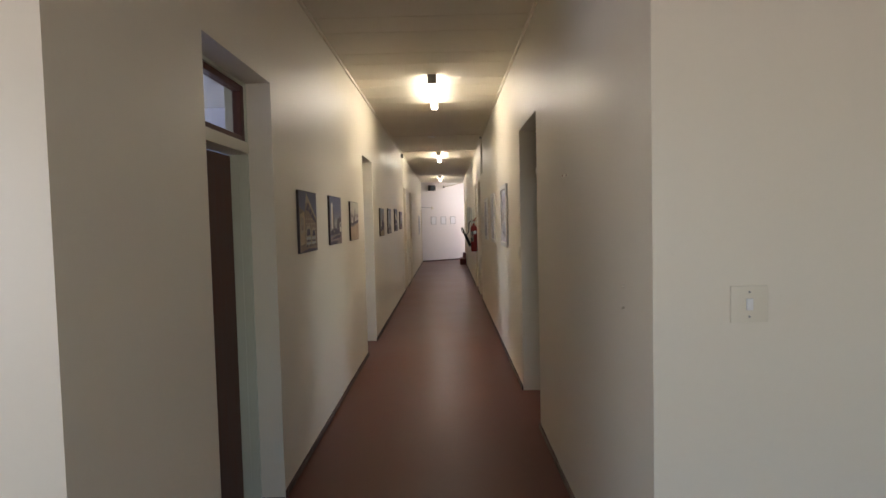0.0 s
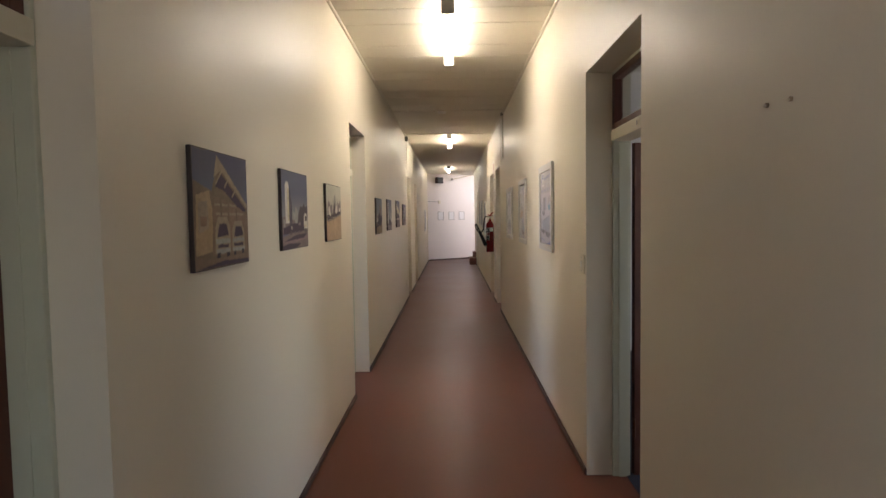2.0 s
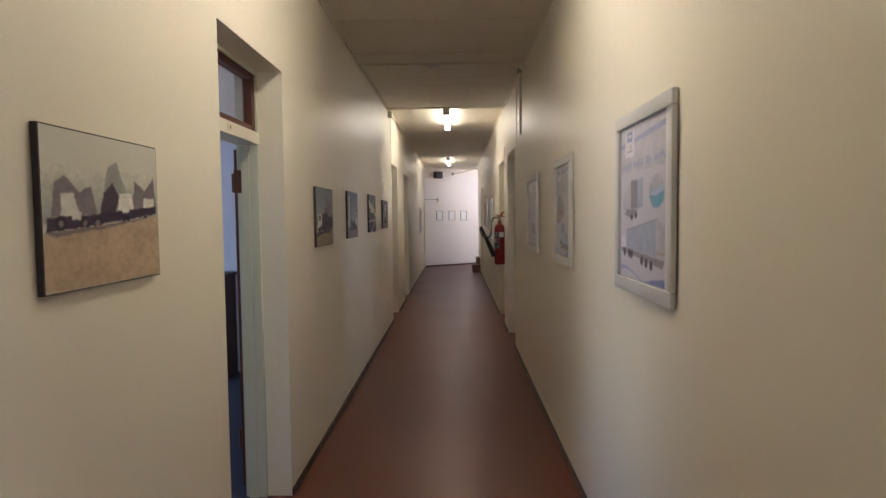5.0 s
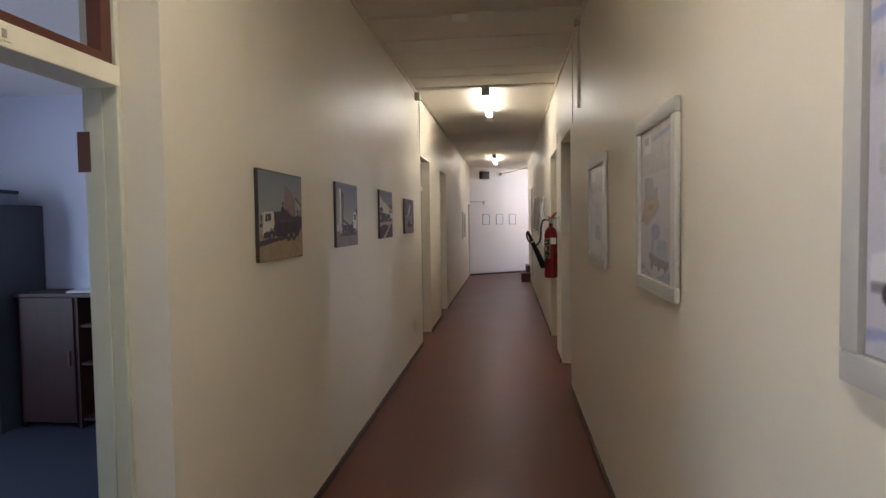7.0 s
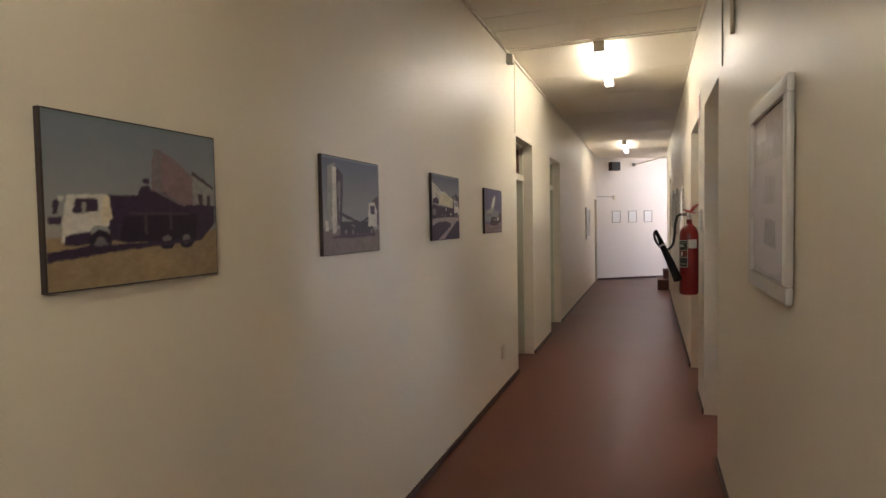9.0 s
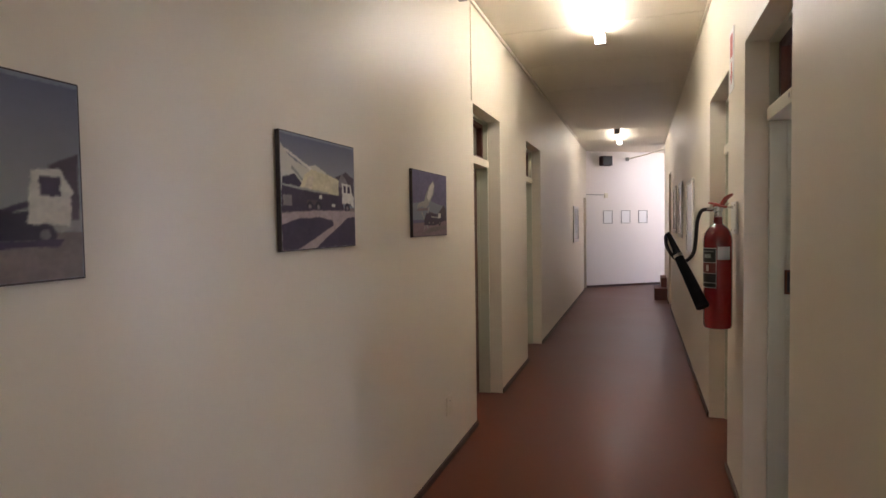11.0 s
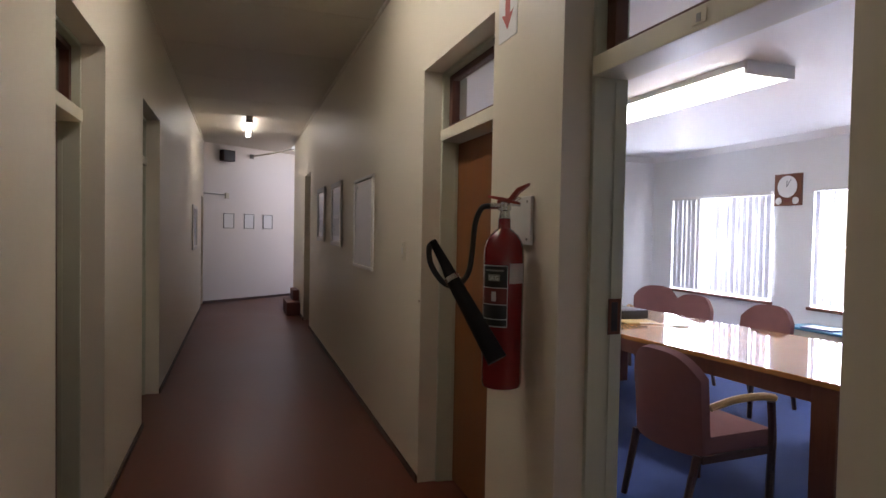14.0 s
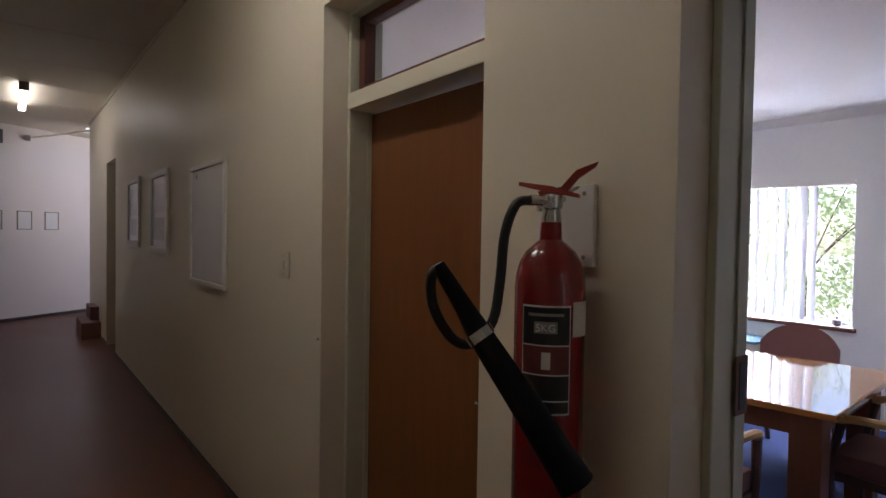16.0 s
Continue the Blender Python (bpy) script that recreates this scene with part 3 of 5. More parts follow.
for nm, col in (("sky_grey", (0.16, 0.17, 0.22)), ("sky_teal", (0.22, 0.29, 0.30)), ("sky_pale", (0.55, 0.53, 0.44)), ("haze", (0.42, 0.42, 0.38)),
                ("sand", (0.42, 0.31, 0.18)), ("dirt", (0.26, 0.21, 0.20)), ("dark", (0.035, 0.025, 0.045)), ("shade", (0.10, 0.07, 0.09)), ("cab", (0.62, 0.60, 0.53)),
                ("tank", (0.60, 0.55, 0.36)), ("mid", (0.27, 0.23, 0.24)), ("violet", (0.17, 0.15, 0.27)), ("rose", (0.32, 0.22, 0.24)), ("gold", (0.45, 0.33, 0.12)),
                ("navy", (0.17, 0.20, 0.42)), ("steelblue", (0.33, 0.36, 0.46)), ("lake", (0.12, 0.30, 0.42)), ("palegrey", (0.52, 0.51, 0.55)), ("rust", (0.54, 0.40, 0.31)),
                ("signred", (0.50, 0.05, 0.03)), ("text", (0.22, 0.21, 0.24)), ("maroon", (0.20, 0.035, 0.03)), ("tan", (0.45, 0.33, 0.22)), ("orange", (0.6, 0.25, 0.03))):
    ink(nm, col)
    INKS[nm] = col

INKS.update({k: tuple(0.72 * c for c in v) for k, v in INKS.items() if k not in ("cab", "tank", "sky_pale", "tan", "navy", "steelblue", "lake", "text")})
# faded poster inks also hold the wash of glare, as paler, duller colour
INKS.update(sky_night=(0.075, 0.075, 0.125), sky_deep=(0.115, 0.125, 0.185), sky_light=(0.30, 0.31, 0.29), sky_mid=(0.19, 0.22, 0.26), beam=(0.30, 0.24, 0.17), bronze=(0.17, 0.12, 0.08), clay=(0.21, 0.14, 0.095),
            cream=(0.62, 0.55, 0.40), poster=(0.53, 0.51, 0.57), paper=(0.66, 0.65, 0.69), ochre=(0.36, 0.26, 0.15), plum=(0.045, 0.028, 0.055), pale_rose=(0.36, 0.28, 0.27), amber=(0.41, 0.31, 0.25), faded_navy=(0.30, 0.32, 0.50),
            faded_blue=(0.36, 0.44, 0.60), faded_grey=(0.33, 0.32, 0.37), fade=(0.44, 0.43, 0.48), wheel=(0.16, 0.14, 0.16))


def lorry_wheels(at, z, r):
    return [s for x in at for s in (("dark", oval(x, z, r, r * 1.25)), ("mid", oval(x, z, r * 0.45, r * 0.55)))]


canvas(3.475, 4.005, 1.430, 1.862, "bronze", [
    ("sky_deep>sky_night", [(0, 0.55), (1, 0.5), (1, 1), (0, 1)]), ("bronze", [(0, 0.3), (0, 0.74), (0.3, 0.66), (0.42, 0.93), (0.99, 0.55), (0.99, 0.25)]),
    ("beam", [(0.34, 0.78), (0.40, 0.98), (0.47, 0.93), (0.99, 0.56), (0.99, 0.515), (0.48, 0.85)]), ("plum", [(0.36, 0.7), (0.47, 0.83), (0.97, 0.5), (0.9, 0.47), (0.5, 0.68)]),
    ("beam", [(0.36, 0.72), (0.38, 0.73), (0.5, 0.84), (0.49, 0.86)]), ("beam", [(0.52, 0.7), (0.54, 0.7), (0.62, 0.78), (0.6, 0.79)]), ("beam", [(0.66, 0.62), (0.68, 0.62), (0.76, 0.69), (0.74, 0.7)]),
    ("clay", [(0.3, 0.4), (0.34, 0.62), (0.7, 0.56), (0.98, 0.46), (0.98, 0.36), (0.6, 0.34)]), ("beam", rect(0.34, 0.74, 0.535, 0.555)), ("beam", rect(0.36, 0.9, 0.455, 0.475)),
    ("ochre", [(0.02, 0.12), (0.04, 0.62), (0.26, 0.66), (0.3, 0.5), (0.3, 0.14)]), ("beam", [(0.06, 0.3), (0.07, 0.56), (0.22, 0.58), (0.24, 0.34)]), ("clay", rect(0.1, 0.2, 0.36, 0.44)),
    ("bronze", rect(0.44, 0.47, 0.36, 0.62)), ("bronze", rect(0.58, 0.61, 0.36, 0.58)), ("bronze", rect(0.74, 0.77, 0.34, 0.52)),
    ("clay", [(0.28, 0.1), (0.3, 0.36), (0.64, 0.4), (0.98, 0.38), (0.98, 0.1)]),
    ("beam", [(0.33, 0.12), (0.34, 0.34), (0.40, 0.44), (0.56, 0.44), (0.62, 0.35), (0.62, 0.12)]), ("plum", [(0.37, 0.26), (0.42, 0.38), (0.55, 0.38), (0.59, 0.27)]), ("haze", rect(0.345, 0.61, 0.20, 0.245)), ("plum", rect(0.38, 0.58, 0.165, 0.195)), ("haze", rect(0.35, 0.61, 0.115, 0.155)),
    ("beam", [(0.65, 0.13), (0.66, 0.32), (0.71, 0.40), (0.86, 0.40), (0.91, 0.32), (0.92, 0.13)]), ("plum", [(0.69, 0.25), (0.73, 0.35), (0.85, 0.35), (0.89, 0.26)]), ("haze", rect(0.66, 0.91, 0.205, 0.24)), ("plum", rect(0.69, 0.88, 0.165, 0.195)), ("haze", rect(0.66, 0.91, 0.12, 0.155)),
    ("dark", rect(0.36, 0.42, 0.07, 0.12)), ("dark", rect(0.54, 0.6, 0.07, 0.12)), ("dark", rect(0.68, 0.73, 0.08, 0.12)), ("dark", rect(0.85, 0.9, 0.08, 0.13)), ("clay", [(0, 0), (1, 0), (1, 0.09), (0.3, 0.075), (0, 0.12)]), ("plum", [(0, 0), (1, 0), (1, 0.03), (0.5, 0.05)])],
    "dark sepia block print of trucks under a girder roof")
canvas(4.510, 5.045, 1.445, 1.868, "sky_deep", [
    ("sky_light>sky_deep", rect(0, 1, 0.25, 0.72)), ("haze", [(0.34, 0.25), (0.38, 0.5), (0.46, 0.46), (0.5, 0.56), (0.58, 0.5), (0.62, 0.25)]), ("shade", [(0.55, 0.25), (0.6, 0.44), (0.68, 0.56), (0.78, 0.55), (0.84, 0.6), (0.9, 0.55), (1, 0.58), (1, 0.25)]),
    ("dirt", [(0, 0.2), (0, 0.4), (0.12, 0.42), (0.35, 0.38), (0.6, 0.34), (1, 0.36), (1, 0.15)]), ("cab", [(0.115, 0.33), (0.11, 0.80), (0.14, 0.86), (0.23, 0.86), (0.255, 0.80), (0.25, 0.33)]), ("tank", rect(0.19, 0.25, 0.36, 0.78)),
    ("plum", [(0.26, 0.22), (0.255, 0.8), (0.29, 0.76), (0.345, 0.6), (0.35, 0.22)]), ("mid", rect(0.29, 0.31, 0.3, 0.7)), ("haze", rect(0.04, 0.1, 0.28, 0.38)),
    ("plum", [(0.02, 0.19), (0.03, 0.27), (0.4, 0.33), (0.84, 0.37), (0.84, 0.22)]), ("haze", rect(0.46, 0.56, 0.33, 0.38)), ("mid", rect(0.6, 0.7, 0.3, 0.34)), ("haze", rect(0.3, 0.36, 0.25, 0.29)),
    ("cab", [(0.83, 0.25), (0.82, 0.40), (0.86, 0.46), (0.95, 0.46), (0.985, 0.38), (0.985, 0.25)]), ("dark", rect(0.88, 0.955, 0.355, 0.425)), ("cream", rect(0.84, 0.97, 0.275, 0.3)), *lorry_wheels((0.3, 0.46, 0.62, 0.9), 0.215, 0.032),
    ("dirt", [(0, 0), (1, 0), (1, 0.19), (0.5, 0.2), (0, 0.16)]), ("rose", [(0, 0.08), (0.5, 0.14), (1, 0.17), (1, 0.12), (0.4, 0.07)]), ("plum", [(0.04, 0.1), (0.5, 0.17), (0.98, 0.185), (0.8, 0.12), (0.45, 0.11)]), ("plum", [(0, 0), (0, 0.05), (0.3, 0.07), (0.7, 0.05), (0.5, 0)])],
    "blue-grey block print of a silo beside a white truck")
canvas(5.580, 6.115, 1.448, 1.853, "sky_pale", [
    ("haze>sky_pale", rect(0, 1, 0.42, 0.78)), ("mid", [(0.06, 0.46), (0.08, 0.66), (0.16, 0.72), (0.26, 0.62), (0.36, 0.66), (0.40, 0.48)]), ("haze", [(0.42, 0.5), (0.5, 0.8), (0.58, 0.84), (0.68, 0.62), (0.7, 0.5)]), ("mid", [(0.72, 0.5), (0.76, 0.72), (0.86, 0.66), (0.96, 0.76), (0.99, 0.52)]),
    ("shade", [(0.42, 0.47), (0.46, 0.62), (0.54, 0.70), (0.6, 0.6), (0.56, 0.48)]), ("cab", [(0.12, 0.46), (0.13, 0.6), (0.22, 0.61), (0.26, 0.47)]), ("cab", [(0.58, 0.5), (0.6, 0.62), (0.72, 0.63), (0.74, 0.5)]), ("cab", rect(0.84, 0.96, 0.52, 0.6)),
    ("plum", [(0.02, 0.36), (0.03, 0.45), (0.3, 0.47), (0.98, 0.54), (0.98, 0.48), (0.5, 0.42)]), *lorry_wheels((0.12, 0.3, 0.4, 0.66, 0.86), 0.415, 0.04), ("cab", rect(0.2, 0.27, 0.44, 0.49)), ("cab", rect(0.62, 0.69, 0.49, 0.53)),
    ("tan", [(0, 0), (1, 0), (1, 0.46), (0.4, 0.40), (0, 0.355)]), ("dirt", [(0, 0.36), (0.4, 0.395), (0.9, 0.45), (0.5, 0.385), (0.1, 0.335)])],
    "pale sunlit block print of a flatbed truck on sand")
canvas(8.265, 8.820, 1.422, 1.842, "sky_teal", [
    ("sky_light>sky_mid", rect(0, 1, 0.26, 0.98)), ("rose", [(0.55, 0.5), (0.56, 0.80), (0.60, 0.87), (0.70, 0.81), (0.83, 0.70), (0.83, 0.45)]), ("mid", [(0.56, 0.5), (0.57, 0.86), (0.62, 0.86), (0.62, 0.5)]), ("haze", [(0.83, 0.4), (0.83, 0.72), (0.985, 0.61), (0.985, 0.4)]), ("shade", [(0.82, 0.715), (0.83, 0.74), (0.99, 0.64), (0.99, 0.615)]),
    ("shade", rect(0.87, 0.90, 0.46, 0.58)), ("shade", rect(0.93, 0.96, 0.46, 0.57)), ("sand", [(0, 0), (1, 0), (1, 0.33), (0.5, 0.3), (0, 0.34)]), ("haze", [(0, 0.3), (0, 0.4), (0.1, 0.4), (0.1, 0.3)]), ("plum", rect(0.01, 0.08, 0.37, 0.41)),
    ("plum", [(0.3, 0.27), (0.29, 0.545), (0.47, 0.555), (0.49, 0.61), (0.53, 0.62), (0.545, 0.585), (0.64, 0.575), (0.72, 0.50), (0.99, 0.50), (0.99, 0.37), (0.88, 0.25), (0.6, 0.24)]), ("plum", oval(0.52, 0.645, 0.022, 0.022)),
    ("dark", [(0.36, 0.26), (0.38, 0.42), (0.86, 0.44), (0.84, 0.26)]), ("mid", [(0.58, 0.575), (0.60, 0.585), (0.78, 0.50), (0.77, 0.485)]), ("shade", rect(0.42, 0.8, 0.43, 0.445)), ("shade", rect(0.5, 0.52, 0.3, 0.44)), ("shade", rect(0.66, 0.675, 0.3, 0.44)),
    ("cab", [(0.07, 0.27), (0.075, 0.38), (0.10, 0.54), (0.28, 0.55), (0.305, 0.40), (0.30, 0.36), (0.22, 0.36), (0.17, 0.27)]), ("cream", [(0.26, 0.37), (0.28, 0.55), (0.305, 0.54), (0.325, 0.40)]), ("plum", [(0.12, 0.43), (0.135, 0.52), (0.245, 0.525), (0.25, 0.45)]), ("haze", rect(0.165, 0.185, 0.43, 0.5)), ("plum", rect(0.035, 0.06, 0.43, 0.51)), ("cab", rect(0.06, 0.085, 0.5, 0.53)),
    ("plum", [(0.08, 0.25), (0.09, 0.31), (0.2, 0.33), (0.22, 0.25)]), *lorry_wheels((0.255, 0.64, 0.77), 0.265, 0.058), ("wheel", oval(0.255, 0.235, 0.04, 0.04)), ("plum", [(0, 0.16), (0, 0.22), (0.2, 0.245), (0.6, 0.255), (0.88, 0.26), (0.8, 0.24), (0.3, 0.2)]), ("sand", [(0, 0), (1, 0), (1, 0.2), (0.5, 0.2), (0, 0.145)])],
    "block print of a white dump truck on sandy ground")
canvas(9.450, 9.990, 1.437, 1.862, "sky_mid", [
    ("sky_light>sky_deep", rect(0, 1, 0.3, 0.98)), ("dirt", [(0, 0), (1, 0), (1, 0.24), (0, 0.26)]), ("haze", [(0, 0.26), (0, 0.4), (0.5, 0.34), (1, 0.36), (1, 0.24)]), ("shade", [(0.84, 0.3), (0.86, 0.58), (0.99, 0.64), (0.99, 0.3)]),
    ("haze", [(0.06, 0.28), (0.08, 0.90), (0.2, 0.94), (0.22, 0.30)]), ("cab", [(0.14, 0.32), (0.15, 0.9), (0.22, 0.9), (0.21, 0.32)]), ("plum", [(0.22, 0.3), (0.215, 0.86), (0.25, 0.9), (0.33, 0.82), (0.29, 0.3), (0.25, 0.3), (0.285, 0.76), (0.25, 0.76), (0.25, 0.3)]), ("mid", rect(0.23, 0.28, 0.62, 0.74)), ("cab", rect(0.03, 0.08, 0.24, 0.34)), ("cab", rect(0.14, 0.2, 0.22, 0.38)),
    ("plum", [(0.28, 0.40), (0.30, 0.43), (0.62, 0.33), (0.6, 0.3)]), ("plum", [(0.6, 0.32), (0.8, 0.40), (0.8, 0.37), (0.62, 0.29)]), ("dark", [(0.26, 0.2), (0.26, 0.34), (0.8, 0.34), (0.82, 0.2)]), ("mid", rect(0.46, 0.52, 0.24, 0.3)),
    ("cab", [(0.77, 0.28), (0.79, 0.54), (0.91, 0.56), (0.96, 0.44), (0.95, 0.27)]), ("plum", rect(0.82, 0.91, 0.42, 0.52)), *lorry_wheels((0.36, 0.48, 0.84), 0.225, 0.05), ("plum", [(0.08, 0.17), (0.3, 0.2), (0.92, 0.2), (0.9, 0.165), (0.4, 0.16)])],
    "block print of a truck lifting a tall skip")
canvas(10.745, 11.30, 1.457, 1.880, "sky_mid", [
    ("sky_light>sky_deep", rect(0, 1, 0.45, 0.98)), ("sky_pale", [(0, 0.5), (0, 0.9), (0.1, 0.8), (0.3, 0.72), (0.42, 0.76), (0.47, 0.74), (0.6, 0.68), (0.6, 0.5)]), ("shade", [(0.66, 0.45), (0.68, 0.66), (0.78, 0.70), (0.86, 0.74), (0.99, 0.68), (0.99, 0.4)]), ("mid", [(0.72, 0.6), (0.8, 0.72), (0.9, 0.62), (0.86, 0.55)]),
    ("plum", [(0, 0.45), (0.02, 0.62), (0.16, 0.66), (0.26, 0.56), (0.3, 0.45)]), ("cab", [(0.04, 0.845), (0.05, 0.865), (0.40, 0.71), (0.38, 0.69)]), ("haze", [(0.12, 0.70), (0.13, 0.73), (0.26, 0.62), (0.25, 0.6)]),
    ("tank", [(0.21, 0.53), (0.28, 0.66), (0.38, 0.715), (0.70, 0.665), (0.745, 0.64), (0.745, 0.50), (0.5, 0.495)]), ("cream", [(0.26, 0.52), (0.32, 0.65), (0.4, 0.66), (0.36, 0.52)]),
    ("dirt", [(0, 0.3), (0, 0.36), (1, 0.38), (1, 0.28)]), ("plum", [(0, 0.36), (0.02, 0.56), (0.26, 0.53), (0.80, 0.49), (0.82, 0.36), (0.4, 0.34)]), ("mid", rect(0.02, 0.12, 0.38, 0.47)), ("haze", [(0, 0.55), (0.0, 0.57), (0.3, 0.54), (0.6, 0.515), (0.58, 0.5), (0.3, 0.52)]), ("cab", rect(0.46, 0.5, 0.46, 0.49)), ("cab", rect(0.64, 0.69, 0.385, 0.41)), ("shade", rect(0.3, 0.44, 0.4, 0.44)),
    ("cab", [(0.80, 0.42), (0.80, 0.58), (0.79, 0.625), (0.94, 0.615), (0.95, 0.54), (0.99, 0.48), (0.985, 0.38), (0.93, 0.42)]), ("plum", rect(0.825, 0.865, 0.53, 0.6)), ("plum", rect(0.885, 0.925, 0.53, 0.6)), *lorry_wheels((0.34, 0.45, 0.88), 0.375, 0.042), ("plum", [(0, 0.32), (0, 0.37), (0.5, 0.355), (0.96, 0.36), (0.6, 0.335), (0.3, 0.34)]),
    ("pale_rose", [(0, 0), (1, 0), (1, 0.35), (0.4, 0.345), (0, 0.31)]), ("plum", [(0, 0), (0.18, 0), (0.44, 0.11), (0.66, 0.21), (0.64, 0.26), (0.46, 0.285), (0.2, 0.27), (0, 0.22)]), ("plum", [(0.40, 0), (1, 0), (1, 0.29), (0.88, 0.28), (0.66, 0.15)])],
    "block print of a cream tanker truck by a lawn")
canvas(11.98, 12.575, 1.475, 1.850, "violet", [
    ("sky_mid>sky_night", rect(0, 1, 0.25, 0.98)), ("violet", rect(0, 1, 0.5, 1)), ("sky_mid", [(0, 0.3), (0, 0.5), (0.5, 0.55), (1, 0.46), (1, 0.3)]), ("shade", [(0.4, 0.22), (0.44, 0.38), (0.7, 0.34), (0.84, 0.46), (0.9, 0.5), (0.98, 0.44), (0.98, 0.22)]), ("rose", [(0, 0), (1, 0), (1, 0.24), (0, 0.2)]),
    ("haze", [(0.26, 0.46), (0.34, 0.62), (0.46, 0.80), (0.57, 0.88), (0.62, 0.82), (0.58, 0.66), (0.44, 0.50), (0.34, 0.42)]), ("cab", [(0.38, 0.62), (0.48, 0.79), (0.56, 0.86), (0.60, 0.80), (0.54, 0.66), (0.44, 0.54)]), ("haze", [(0.1, 0.42), (0.14, 0.5), (0.44, 0.58), (0.42, 0.5)]),
    ("mid", [(0.1, 0.38), (0.12, 0.42), (0.4, 0.44), (0.4, 0.40)]), ("haze", [(0.28, 0.08), (0.3, 0.1), (0.46, 0.46), (0.43, 0.46)]), ("haze", [(0.22, 0.36), (0.24, 0.38), (0.42, 0.12), (0.4, 0.11)]), ("plum", [(0.3, 0.24), (0.36, 0.36), (0.84, 0.34), (0.92, 0.24), (0.6, 0.16), (0.3, 0.17)]), ("haze", [(0.5, 0.29), (0.5, 0.31), (0.74, 0.30), (0.74, 0.28)]),
    ("cab", rect(0.72, 0.8, 0.28, 0.36)), *lorry_wheels((0.44, 0.56, 0.76), 0.205, 0.035), ("dirt", [(0.2, 0.03), (0.5, 0.13), (0.98, 0.16), (0.98, 0.1)])],
    "violet-toned block print of a tipping truck")


# ---- framed posters on the right wall ----
def snap_frame(y0, y1, z0, z1, shapes, label, side=1, rail=0.055, tone="silver", name="framed_poster"):
    w, h = y1 - y0, z1 - z0
    m = pose(R, y1, z0, 0, 0, -90) if side > 0 else pose(L, y0, z0, 0, 0, 90)
    t = thing(name, m, label, "poster", "wall posters")
    part("backing", B(0.01, w - 0.01, -0.009, -0.003, 0.01, h - 0.01), M["grey"], t)
    p = part("sheet", B(rail * 0.6, w - rail * 0.6, -0.0115, -0.0095, rail * 0.6, h - rail * 0.6), M["poster"], t, "printed poster sheet")
    for nm, args in (("top_rail", (0, w, h - rail, h)), ("bottom_rail", (0, w, 0, rail)), ("side_rail", (0, rail, rail, h - rail)), ("side_rail", (w - rail, w, rail, h - rail))):
        part(nm, B(args[0], args[1], -0.026, -0.003, args[2], args[3], bevel=0.008), M[tone], t, "", True)
    e = rail * 0.62
    m = Matrix.Translation((e, -0.0122, e))
    print_sheet(p, m, w - 2 * e, h - 2 * e, "poster", [(ik, [((rail - e + (w - 2 * rail) * u) / (w - 2 * e), (rail - e + (h - 2 * rail) * v) / (h - 2 * e)) for u, v in pts]) for ik, pts in shapes], int(y0 * 100), M["glossy_print"], 0.003, 0.22, 150, "printed_artwork")
    for nm, args in (("inner_lip", (rail, w - rail, h - rail - 0.004, h - rail)), ("inner_lip", (rail, w - rail, rail, rail + 0.004))):
        part(nm, B(args[0], args[1], -0.016, -0.0125, args[2], args[3]), M["grey"], t)
    return t


